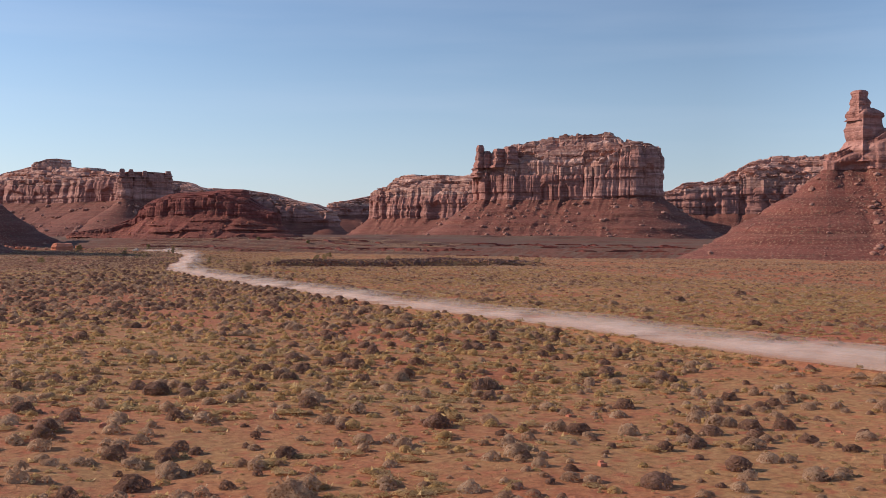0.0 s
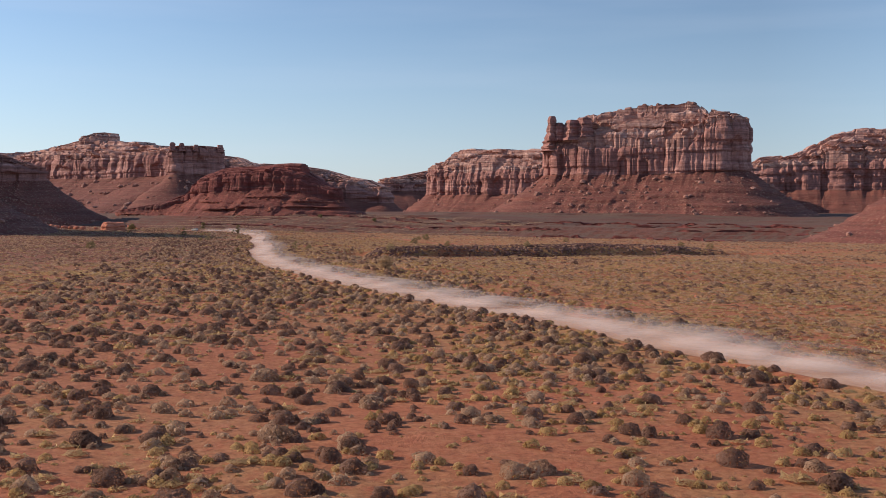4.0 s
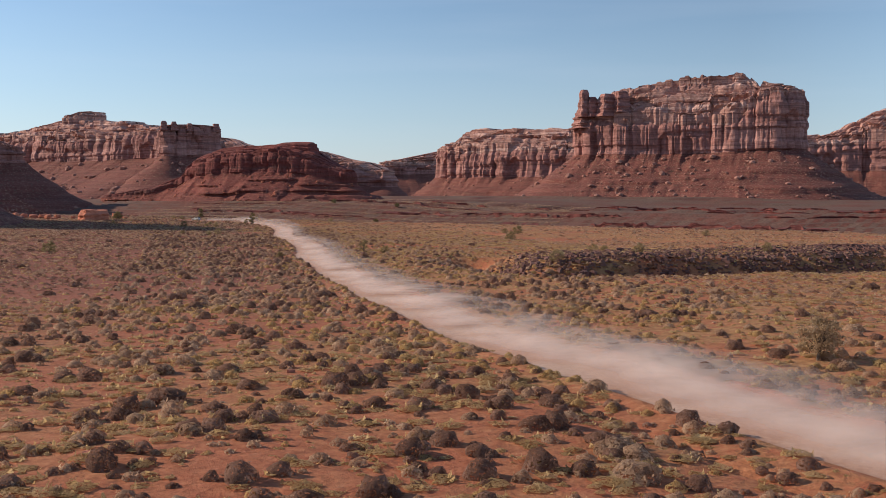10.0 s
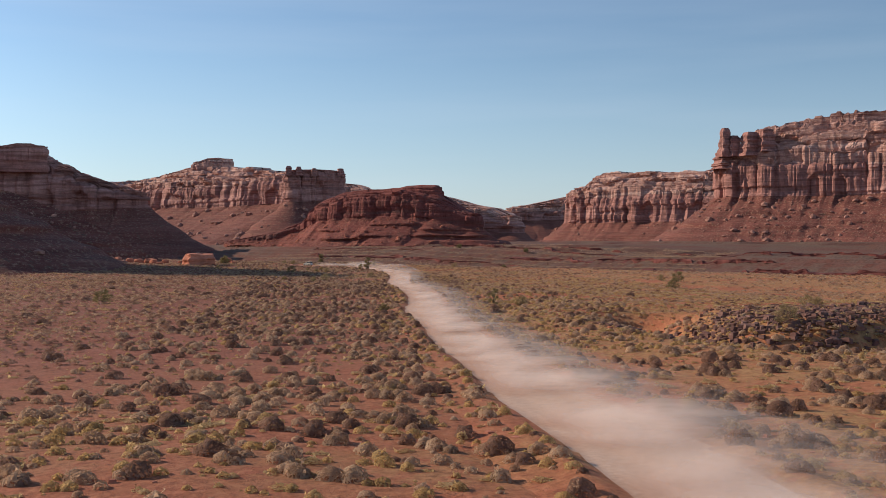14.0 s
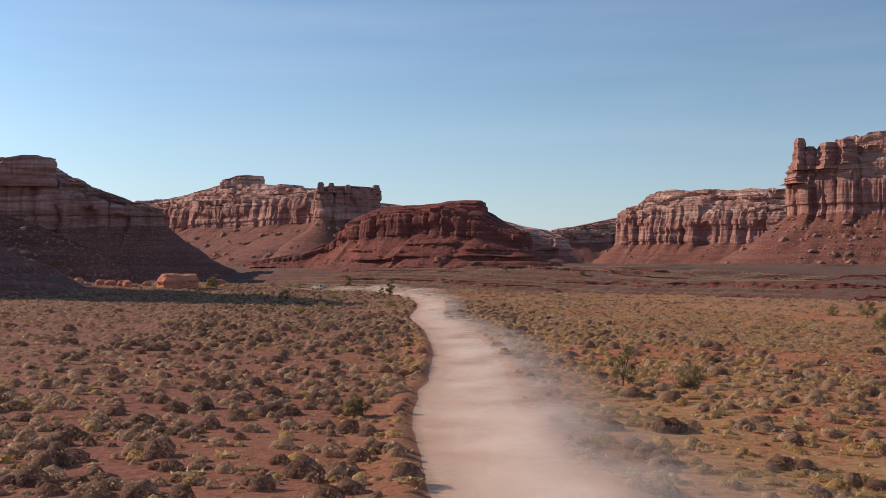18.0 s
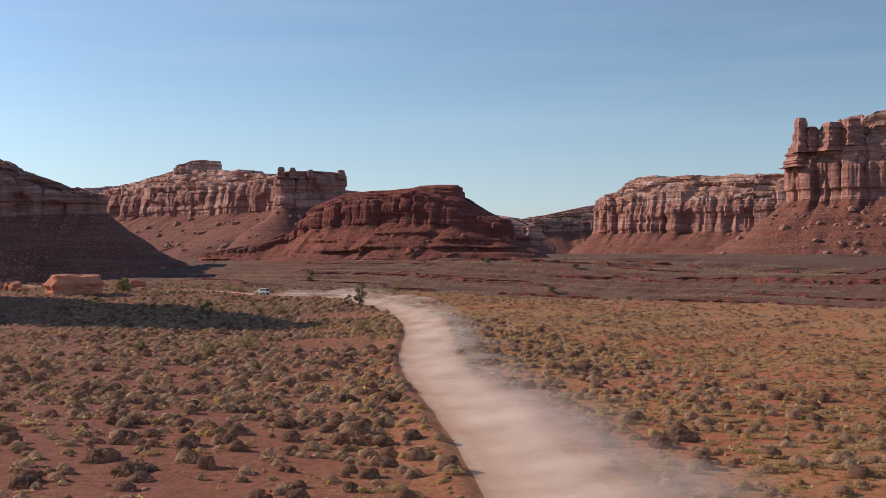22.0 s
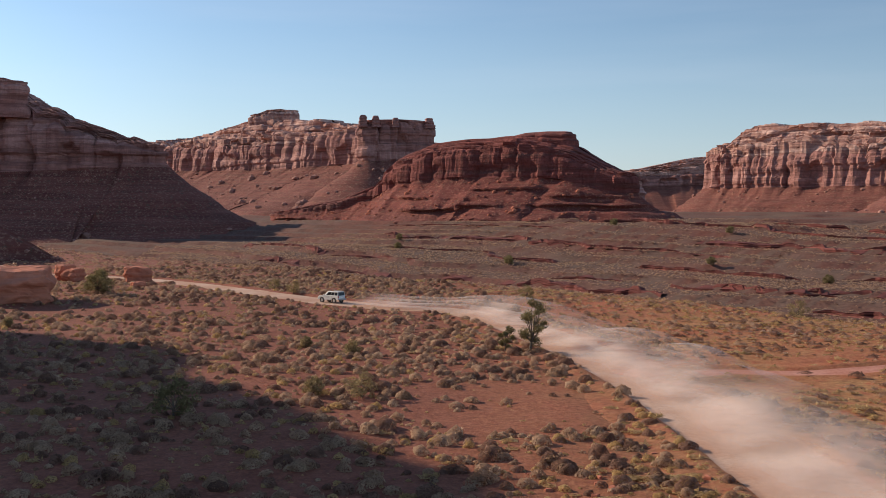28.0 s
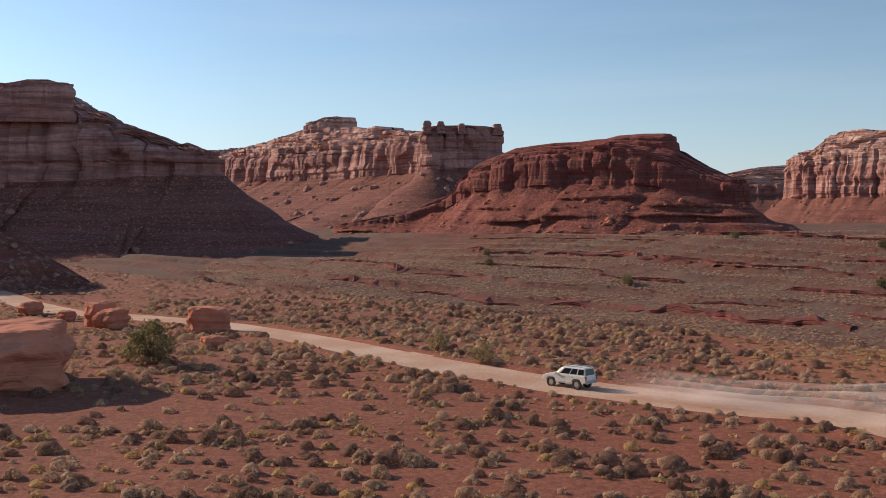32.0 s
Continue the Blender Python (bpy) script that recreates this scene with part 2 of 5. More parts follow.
M_REDCLIFF = sandstone_material("red_cliff", REDROCK, 0.5, 0.11, 2.6, 1.1, 1.4, 0.6)
M_RED = sandstone_material("red_shale", REDROCK, 0.3, 0.11, 2.4, 1.2, 0.0, 0.5)


def talus_material(name="talus_rubble", red=1.0):
    n = Nodes(name, 0.95)
    layer = n.noise(n.scaled(0.006, 0.006, 0.11), 1.0, 7, 0.7)
    base = n.ramp(layer, [(0.3, (0.125, 0.040, 0.031)), (0.48, (0.21, 0.071, 0.053)), (0.56, (0.145, 0.044, 0.034)), (0.7, (0.25, 0.102, 0.074))])
    seam = n.noise(n.scaled(0.010, 0.010, 0.42), 1.0, 4, 0.6)
    base = n.mix(n.ramp(seam, [(0.42, (0.5, 0.5, 0.5)), (0.50, (0, 0, 0))]), base, (0.10, 0.034, 0.027))
    rubble = n.noise(n.place, 0.5, 6, 0.75)
    colour = n.mix(n.ramp(rubble, [(0.52, (0, 0, 0)), (0.62, (0.75, 0.75, 0.75))]), base, (0.36, 0.20, 0.13))
    scrub = n.noise(n.place, 0.32, 4, 0.8)
    colour = n.mix(n.ramp(scrub, [(0.57, (0, 0, 0)), (0.63, (0.75, 0.75, 0.75))]), colour, (0.11, 0.082, 0.055))
    colour = n.mix(1.0, colour, (1.0, red, red), "MULTIPLY")
    n.bump(n.noise(n.place, 0.25, 7, 0.75), 0.9, 2.0)
    return n.done(colour)


M_TALUS, M_REDSLOPE = talus_material(), talus_material("red_rubble", 0.82)
M_BOULDER = sandstone_material("boulder_sandstone", [(0.3, (0.30, 0.090, 0.050)), (0.5, (0.43, 0.150, 0.085)), (0.7, (0.52, 0.21, 0.13))], 0.25, 0.3, 0.25, 1.25)
M_FALLEN = sandstone_material("fallen_sandstone", [(0.3, (0.27, 0.125, 0.09)), (0.5, (0.40, 0.20, 0.145)), (0.7, (0.52, 0.30, 0.23))], 0.1, 0.3, 0.4, 1.0)
M_DARKROCK = sandstone_material("varnished_rock", [(0.3, (0.10, 0.05, 0.042)), (0.5, (0.17, 0.085, 0.066)), (0.7, (0.30, 0.19, 0.15))], 0.2, 0.5, 0.2, 1.1)


def foliage_material(name, dark, mid, light, size=0.9, thin=0.45, holes=0.0, twig=8.0):
    n = Nodes(name, 0.9)
    a = n.noise(n.place, size, 2, 0.5)
    b = n.noise(n.place, 0.09, 3, 0.5)
    fine = n.noise(n.place, 7.0, 3, 0.7)
    colour = n.ramp(a, [(0.32, dark), (0.5, mid), (0.68, light)])
    colour = n.mix(n.maths("MULTIPLY", b, 0.5), colour, mid)
    colour = n.mix(0.75, colour, n.ramp(fine, [(0.3, (0.6, 0.6, 0.6)), (0.7, (1.0, 1.0, 1.0))]), "MULTIPLY")
    n.bump(n.noise(n.place, 5.0, 4, 0.75), 1.0, 0.3)
    n.done(colour)
    glow = n.add("ShaderNodeBsdfTranslucent", Color=colour)
    both = n.t.nodes.new("ShaderNodeMixShader")
    both.inputs[0].default_value = thin
    n.t.links.new(n.bsdf.outputs[0], both.inputs[1])
    n.t.links.new(glow.outputs[0], both.inputs[2])
    last = both
    if holes:
        gaps = n.t.nodes.new("ShaderNodeMixShader")
        n.put(gaps.inputs[0], n.ramp(n.noise(n.place, twig, 3, 0.7), [(0.5 + (holes - 0.5) * 0.3 - 0.03, (0, 0, 0)), (0.5 + (holes - 0.5) * 0.3 + 0.03, (1, 1, 1))]))
        n.t.links.new(n.t.nodes.new("ShaderNodeBsdfTransparent").outputs[0], gaps.inputs[1])
        n.t.links.new(both.outputs[0], gaps.inputs[2])
        last = gaps
    n.t.links.new(last.outputs[0], n.t.nodes["Material Output"].inputs["Surface"])
    return n.mat


M_SAGE = foliage_material("sagebrush_leaf", (0.33, 0.185, 0.112), (0.56, 0.348, 0.218), (0.74, 0.51, 0.335), thin=0.45, holes=0.36)
M_BLACK = foliage_material("blackbrush_twig", (0.16, 0.082, 0.056), (0.29, 0.155, 0.105), (0.46, 0.27, 0.19), thin=0.4, holes=0.34)
M_RABBIT = foliage_material("rabbitbrush_leaf", (0.42, 0.255, 0.10), (0.64, 0.40, 0.165), (0.78, 0.53, 0.25), thin=0.45, holes=0.38)
M_STRAW = foliage_material("bunchgrass_blade", (0.48, 0.29, 0.125), (0.66, 0.44, 0.20), (0.78, 0.57, 0.31), thin=0.5, holes=0.34, twig=9.0)
M_GREEN = foliage_material("juniper_leaf", (0.15, 0.12, 0.052), (0.26, 0.205, 0.095), (0.38, 0.31, 0.15), thin=0.5)
M_OLIVE = foliage_material("olive_shrub_leaf", (0.24, 0.18, 0.085), (0.38, 0.275, 0.135), (0.52, 0.39, 0.21), thin=0.5)
M_DRYLEAF = foliage_material("dry_shrub_leaf", (0.38, 0.24, 0.13), (0.56, 0.38, 0.22), (0.70, 0.52, 0.32), thin=0.5)
M_BARK = plain("weathered_bark", (0.13, 0.095, 0.07), 0.95, vary=0.4, size=6)


# ---- shapes ----
def hash01(ix, iy, seed):
    n = (ix.astype(np.int64) * 374761393 + iy.astype(np.int64) * 668265263 + seed * 1442695041) & 0xFFFFFFFF
    n = ((n ^ (n >> 13)) * 1274126177) & 0xFFFFFFFF
    n = ((n ^ (n >> 16)) * 2246822519) & 0xFFFFFFFF
    return ((n ^ (n >> 15)) & 0xFFFFFF) / float(0xFFFFFF)


def vnoise(x, y, seed=0):
    x, y = np.asarray(x, float), np.asarray(y, float)
    x, y = np.broadcast_arrays(x, y)
    ix, iy = np.floor(x), np.floor(y)
    fx, fy = x - ix, y - iy
    fx, fy = fx * fx * (3 - 2 * fx), fy * fy * (3 - 2 * fy)
    a, b = hash01(ix, iy, seed), hash01(ix + 1, iy, seed)
    c, d = hash01(ix, iy + 1, seed), hash01(ix + 1, iy + 1, seed)
    return (a + (b - a) * fx) * (1 - fy) + (c + (d - c) * fx) * fy


def fbm(x, y, seed=0, octaves=4, gain=0.5):
    total, amp, norm = 0.0, 1.0, 0.0
    for k in range(octaves):
        total = total + amp * vnoise(x * 2.0 ** k + 17.3 * k, y * 2.0 ** k - 9.1 * k, seed + k)
        norm += amp
        amp *= gain
    return total / norm


def smooth(a, b, v):
    t = np.clip((v - a) / (b - a), 0, 1)
    return t * t * (3 - 2 * t)


def mesh_of(name, verts, faces, material, flat=True):
    """A mesh from arrays: faces is an (n, 3) or (n, 4) array of indices."""
    verts, faces = np.asarray(verts, np.float32), np.asarray(faces, np.int32)
    me = bpy.data.meshes.new(name)
    k = faces.shape[1]
    me.vertices.add(len(verts))
    me.vertices.foreach_set("co", verts.ravel())
    me.loops.add(faces.size)
    me.loops.foreach_set("vertex_index", faces.ravel())
    me.polygons.add(len(faces))
    me.polygons.foreach_set("loop_start", np.arange(0, faces.size, k, dtype=np.int32))
    me.polygons.foreach_set("loop_total", np.full(len(faces), k, np.int32))
    me.polygons.foreach_set("use_smooth", np.full(len(faces), not flat))
    me.materials.append(material)
    me.update(calc_edges=True)
    return me


def part(name, bm, material, parent=None, label="", smooth_shade=False):
    """Links a bmesh, or a ready mesh, as one mesh object under a thing or a part."""
    if isinstance(bm, bpy.types.Mesh):
        me = bm
    else:
        me = bpy.data.meshes.new(name)
        bm.to_mesh(me)
        bm.free()
        me.materials.append(material)
        if smooth_shade:
            me.polygons.foreach_set("use_smooth", [True] * len(me.polygons))
    ob = new(name, me)
    ob.parent = parent
    return tagged(ob, label=label)


# ---- ground ----
ROAD = [(70, 10), (66, 45), (63, 80), (60, 115), (57, 145), (53, 180), (51, 212), (51.5, 236), (49.5, 256), (47, 284), (45.5, 312), (44.8, 336), (45.3, 356), (48, 376), (51, 398),
        (55, 418), (59, 444), (64, 472), (70, 508), (76, 532), (82, 558), (88, 590), (93, 622), (98, 655), (104, 683), (109.5, 706), (114.5, 730), (118, 756), (119, 778), (118, 798),
        (116.5, 815), (112.5, 827), (105, 834), (98, 841), (91, 849), (85, 858), (79, 870), (72.5, 885), (65, 900), (58, 910), (47, 922), (33, 938), (17, 968), (0, 1000)]
SIDE = [(119.5, 768), (127, 771), (136, 768), (152, 769), (170, 768), (190, 766), (230, 758), (270, 745)]


def spline(points, step):
    """A smooth line through the points, sampled every step metres."""
    p = np.array(points, float)
    p = np.vstack([2 * p[0] - p[1], p, 2 * p[-1] - p[-2]])
    out = []
    for a, b, c, d in zip(p, p[1:], p[2:], p[3:]):
        n = max(2, int(np.linalg.norm(c - b) / step))
        for t in np.arange(n) / n:
            out.append(0.5 * (2 * b + (c - a) * t + (2 * a - 5 * b + 4 * c - d) * t * t + (3 * b - 3 * c + d - a) * t ** 3))
    return np.array(out + [p[-2]])


ROAD_LINE, SIDE_LINE = spline(ROAD, 2.0), spline(SIDE, 2.0)
ROAD_HALF, SIDE_HALF = 3.4, 1.7


def line_distance(x, y, line):
    """How far the points are from a line, in chunks."""
    x, y = np.ravel(x), np.ravel(y)
    out = np.full(x.shape, 1e6)
    near = (x > line[:, 0].min() - 60) & (x < line[:, 0].max() + 60) & (y > line[:, 1].min() - 60) & (y < line[:, 1].max() + 60)
    idx = np.flatnonzero(near)
    for k in range(0, len(idx), 20000):
        i = idx[k:k + 20000]
        out[i] = np.sqrt(((x[i, None] - line[None, :, 0]) ** 2 + (y[i, None] - line[None, :, 1]) ** 2).min(1))
    return out


GULLY = spline([(101, 490), (92, 463), (86, 447), (89, 437), (100, 433), (119, 434), (143, 433), (172, 430), (215, 424)], 2.0)


BANK_X, BANK_Y = (80, 89, 100, 119, 143, 172, 215), (438, 437, 433, 434, 433, 430, 424)


def beyond_edge(x, y):
    return 10 + 0.85 * (x - 190) + 0.53 * (y - 800) + 34 * (fbm(x / 70, y / 70, 5, 3) - 0.5)


def wide_height(x, y):
    """The lie of the land without small bumps."""
    h = np.interp(y, [-200, 190, 340, 420, 520, 600, 670, 780, 860, 930], [1.6, 1.4, 1.8, 0.5, -0.3, -0.8, -0.8, 0.0, 0.4, 0.6])
    h = h + 2.2 * (fbm(x / 95, y / 95, 11, 3) - 0.5)
    h = h + 3.0 * smooth(30, -40, x) * smooth(780, 880, y)
    h = h + 7.0 * smooth(1120, 1300, y)
    e = beyond_edge(x, y)
    low = -22 * smooth(0, 75, e) + 9 * smooth(95, 250, e) + 13 * smooth(240, 380, e) + 4 * smooth(400, 800, e)
    step = 2.5
    q = low / step + 0.8 * (fbm(x / 45, y / 45, 21, 4) - 0.5)
    stepped = step * (np.floor(q) + smooth(0.0, 0.07, q - np.floor(q)))
    low = np.where(e > 85, 0.12 * low + 0.88 * stepped, low)
    return h + low


def ground_height(x, y, road_d=None, side_d=None):
    x, y = np.asarray(x, float), np.asarray(y, float)
    shape = np.broadcast(x, y).shape
    x, y = np.broadcast_to(x, shape), np.broadcast_to(y, shape)
    rd = line_distance(x, y, ROAD_LINE).reshape(shape)
    sd = line_distance(x, y, SIDE_LINE).reshape(shape)
    gd = line_distance(x, y, GULLY).reshape(shape)
    d = np.minimum(rd - ROAD_HALF, sd - SIDE_HALF)
    bumps = 1.1 * (fbm(x / 14, y / 14, 31, 4) - 0.5) + 0.35 * (fbm(x / 2.6, y / 2.6, 41, 3) - 0.5)
    h = wide_height(x, y) + bumps * smooth(0.5, 7, d)
    berm = 0.30 * np.exp(-((d - 1.0) / 0.7) ** 2)
    h = h + berm * (0.3 + vnoise(x / 5, y / 5, 51))
    h = h - 4.0 * np.exp(-(gd / 5.5) ** 2) * smooth(4, 14, d) * smooth(82, 94, x)
    up = y - np.interp(x, BANK_X, BANK_Y)
    h = h + 2.4 * smooth(1, 9, up) * smooth(60, 26, up) * smooth(86, 104, x) * smooth(225, 190, x)
    return h


def axis(lo, hi, step, hi2, step2, far_lo, far_hi, grow=1.09):
    mid = list(np.arange(lo, hi + step, step))
    mid += list(np.arange(mid[-1] + step2, hi2, step2))
    up, d = [mid[-1]], step2
    while up[-1] < far_hi:
        d = min(d * grow, 120)
        up.append(up[-1] + d)
    down, d = [mid[0]], step
    while down[-1] > far_lo:
        d = min(d * grow, 120)
        down.append(down[-1] - d)
    return np.array(down[:0:-1] + mid + up[1:])


gx, gy = axis(-50, 190, 3.0, 640, 6.5, -4600, 4700), axis(40, 930, 3.2, 1450, 4.2, -3000, 4900)
GX, GY = np.meshgrid(gx, gy)
GZ = ground_height(GX, GY)
track_d = np.minimum(line_distance(GX, GY, ROAD_LINE) - ROAD_HALF, line_distance(GX, GY, SIDE_LINE) - SIDE_HALF).reshape(GX.shape)
GZ = GZ - 0.6 * smooth(3.4, 2.2, track_d)
n_x, n_y = len(gx), len(gy)
k = np.arange(n_x * n_y).reshape(n_y, n_x)
quads = np.stack([k[:-1, :-1], k[:-1, 1:], k[1:, 1:], k[1:, :-1]], -1).reshape(-1, 4)
ground_mesh = mesh_of("ground", np.stack([GX, GY, GZ], -1).reshape(-1, 3), quads, M_SOIL, flat=False)
ground_mesh.materials.append(M_TERRACE)
mid = np.stack([GX, GY], -1).reshape(-1, 2)[quads].mean(1)
ground_mesh.polygons.foreach_set("material_index", (beyond_edge(mid[:, 0], mid[:, 1]) > 25).astype(np.int32))
ground = tagged(new("ground", ground_mesh), "red desert soil with dry grass and stony terraces", "ground", kind="structure")


def strip(name, line, half, label, lift=0.03, material=M_ROAD):
    """A graded track with wheel ruts, laid over the ground."""
    t = np.gradient(line, axis=0)
    t /= np.linalg.norm(t, axis=1)[:, None]
    nrm = np.stack([-t[:, 1], t[:, 0]], 1)
    inner = np.linspace(-1, 1, 13)
    flank = np.array([0.35, 0.8, 1.3, 2.0, 2.9, 4.0, 5.2])
    s = np.arange(len(line))
    width = half * (1 + 0.16 * (fbm(s / 7.0, 0 * s, 61, 3) - 0.5) * 2 + 0.05 * (vnoise(s * 0.9, 0 * s, 62) - 0.5))
    across = np.concatenate([-width[:, None] - flank[None, ::-1], inner[None, :] * width[:, None], width[:, None] + flank[None, :]], 1)
    pts = line[:, None, :] + nrm[:, None, :] * across[..., None]
    z = wide_height(pts[..., 0], pts[..., 1]) - 0.02
    z = z - 0.06 * np.exp(-((np.abs(across) / half - 0.42) / 0.12) ** 2) + 0.03 * (vnoise(pts[..., 0] / 1.5, pts[..., 1] / 1.5, 3) - 0.5)
    soil = ground_height(pts[..., 0], pts[..., 1]) + lift
    k_ = len(flank)
    z[:, :k_], z[:, -k_:] = soil[:, :k_], soil[:, -k_:]
    for q in (0, 1):
        z[:, q] -= (0.5, 0.12)[q]
        z[:, -1 - q] -= (0.5, 0.12)[q]
    m, c = z.shape
    kk = np.arange(m * c).reshape(m, c)
    f = np.stack([kk[:-1, :-1], kk[1:, :-1], kk[1:, 1:], kk[:-1, 1:]], -1).reshape(-1, 4)
    flat_pts = pts.reshape(-1, 2)
    mid_pts = flat_pts[f].mean(1)
    gap = np.minimum(line_distance(mid_pts[:, 0], mid_pts[:, 1], ROAD_LINE) - ROAD_HALF, line_distance(mid_pts[:, 0], mid_pts[:, 1], SIDE_LINE) - SIDE_HALF)
    column = np.tile(np.arange(c - 1), m - 1)
    verge = ((column < k_) | (column >= c - 1 - k_)) & (gap > 0.05)
    me = mesh_of(name, np.concatenate([pts, z[..., None]], -1).reshape(-1, 3), f, material, flat=False)
    me.materials.append(M_SOIL)
    me.polygons.foreach_set("material_index", verge.astype(np.int32))
    return tagged(new(name, me), label, "road", kind="structure")


strip("road", ROAD_LINE, ROAD_HALF, "graded pale red dirt road with wheel ruts")
strip("road_branch", SIDE_LINE, SIDE_HALF, "narrow red dirt track leaving the road", 0.01, M_TRACK)


# ---- rocks ----
def rock_template(seed, boxy=0.5, flatten=0.8, cuts=2):
    bm = bmesh.new()
    bmesh.ops.create_icosphere(bm, subdivisions=cuts, radius=1.0)
    r = random.Random(seed)
    off = Vector((r.uniform(0, 50), r.uniform(0, 50), r.uniform(0, 50)))
    for v in bm.verts:
        c = v.co.copy()
        m = max(abs(c.x), abs(c.y), abs(c.z))
        c = c.lerp(c / m * 0.86, boxy)
        c *= 1 + 0.32 * noise.noise(c * 1.1 + off) + 0.12 * noise.noise(c * 3.1 + off)
        v.co = (c.x * r.uniform(0.97, 1.03), c.y, c.z * flatten)
    bm.verts.ensure_lookup_table()
    verts = np.array([v.co[:] for v in bm.verts])
    faces = np.array([[v.index for v in f.verts] for f in bm.faces])
    bm.free()
    return verts, faces


ROCKS = [rock_template(s, b, f, 1) for s, b, f in ((1, 0.6, 0.75), (2, 0.3, 0.6), (3, 0.8, 0.9), (4, 0.5, 0.5))]


def scatter_mesh(name, templates, places, sizes, material, rng, squash=(0.8, 1.2), sink=0.0, flat=True):
    """One mesh of many copies of the templates, each turned about the vertical."""
    verts, faces, base = [], [], 0
    pick = rng.integers(0, len(templates), len(places))
    turn = rng.uniform(0, 2 * np.pi, len(places))
    tall = rng.uniform(squash[0], squash[1], len(places))
    for k, (tv, tf) in enumerate(templates):
        i = np.flatnonzero(pick == k)
        if not len(i):
            continue
        c, s = np.cos(turn[i])[:, None], np.sin(turn[i])[:, None]
        x = (tv[None, :, 0] * c - tv[None, :, 1] * s) * sizes[i, None] + places[i, 0, None]
        y = (tv[None, :, 0] * s + tv[None, :, 1] * c) * sizes[i, None] + places[i, 1, None]
        z = (tv[None, :, 2] * tall[i, None] - sink) * sizes[i, None] + places[i, 2, None]
        verts.append(np.stack([x, y, z], -1).reshape(-1, 3))
        faces.append((tf[None] + (np.arange(len(i)) * len(tv))[:, None, None] + base).reshape(-1, tf.shape[1]))
        base += len(i) * len(tv)
    return mesh_of(name, np.concatenate(verts), np.concatenate(faces), material, flat)


# ---- buttes and mesas ----
def butte(name, label, stations, toe, talus_run, seed, grain=3.0, rows=(14, 22, 5), relief=5.0, mats=(M_TALUS, M_CLIFF, M_CAP),
          boulders=0, boulder_size=(1.0, 4.0), cap_hold=1.5, stepped=1.0, jag=0.0):
    """A flat-topped rock: talus, cliff and stepped cap, built round a spine.
    stations: x, y, half width, height of the cliff's foot, of its brow, and of the top."""
    st = np.array(stations, float)
    line = spline(st[:, :2], grain)
    seg = np.r_[0, np.cumsum(np.linalg.norm(np.diff(st[:, :2], axis=0), axis=1))]
    s = np.r_[0, np.cumsum(np.linalg.norm(np.diff(line, axis=0), axis=1))] * seg[-1] / np.linalg.norm(np.diff(line, axis=0), axis=1).sum()
    val = [np.interp(s, seg, st[:, c]) for c in range(2, 6)]
    cell = np.floor(s / 7.5 + 1.3 * vnoise(s / 16, 0 * s, seed + 91))
    val[3] = val[3] + jag * (0.9 * (hash01(cell, 0 * s, seed + 90) - 0.5) + 1.0 * (hash01(np.floor(s / 23 + 0.37), 0 * s, seed + 92) - 0.5))
    t = np.gradient(line, axis=0)
    t /= np.linalg.norm(t, axis=1)[:, None]
    nrm = np.stack([t[:, 1], -t[:, 0]], 1)
    n = len(line)
    cap_n = max(7, int(np.pi * val[0][-1] / grain / 1.3))
    cap_m = max(7, int(np.pi * val[0][0] / grain / 1.3))
    idx, way = list(range(n)), list(nrm)
    for a in np.linspace(0, np.pi, cap_n)[1:-1]:
        idx.append(n - 1)
        way.append(nrm[-1] * np.cos(a) + t[-1] * np.sin(a))
    idx += list(range(n - 1, -1, -1))
    way += list(-nrm[::-1])
    for a in np.linspace(0, np.pi, cap_m)[1:-1]:
        idx.append(0)
        way.append(-nrm[0] * np.cos(a) - t[0] * np.sin(a))
    idx, way = np.array(idx), np.array(way)
    centre = line[idx]
    half, foot, brow, top = (v[idx] for v in val)
    rim = centre + way * half[:, None]
    arc = np.r_[0, np.cumsum(np.linalg.norm(np.diff(rim, axis=0), axis=1))]
    m = len(idx)
    rng = np.random.default_rng(seed)

    def lobes(width, key):
        """Rounded buttresses along the rim: how far out each point stands, and a value for each buttress."""
        a = arc / width + 3.0 * fbm(arc / (3.0 * width), 0 * arc, seed + key, 2)
        cell = np.floor(a)
        return np.sqrt(np.maximum(0, 1 - 0.99 * (2 * (a - cell) - 1) ** 4)), hash01(cell, 0 * cell, seed + key)

    broad = max(22.0, 6.5 * grain)
    bulge, bulge_h = lobes(broad, 51)
    flute, flute_h = lobes(max(5.5, 2.2 * grain), 52)
    brow = brow - (brow - foot) * (0.17 * (1 - bulge) + 0.13 * bulge_h * (bulge_h > 0.4))

    def column(z):
        big = fbm(arc / 44, z / 300, seed, 3) - 0.5
        joint = smooth(0.07, 0.0, np.abs(vnoise(arc / 11, z / 160, seed + 7) - 0.5))
        arch = vnoise(arc / 15, 0 * arc, seed + 17)
        alcove = smooth(0.60, 0.70, arch) * smooth(0.0, 6.0, foot + (brow - foot) * (0.55 + 0.6 * (arch - 0.6)) - z)
        small = fbm(arc / 4.5, z / 14, seed + 9, 2) - 0.5
        shelf = smooth(0.42, 0.58, vnoise(z / 8.0, arc / 200, seed + 6)) - 0.5
        return relief * (2.3 * big + 0.6 * (bulge * (0.5 + 1.0 * bulge_h) - 0.75) + 0.22 * (flute * (0.3 + 1.2 * flute_h * (flute_h > 0.35)) - 0.6)
                         - 0.38 * joint - 0.85 * alcove + 0.25 * small + 0.38 * shelf)

    rings = []
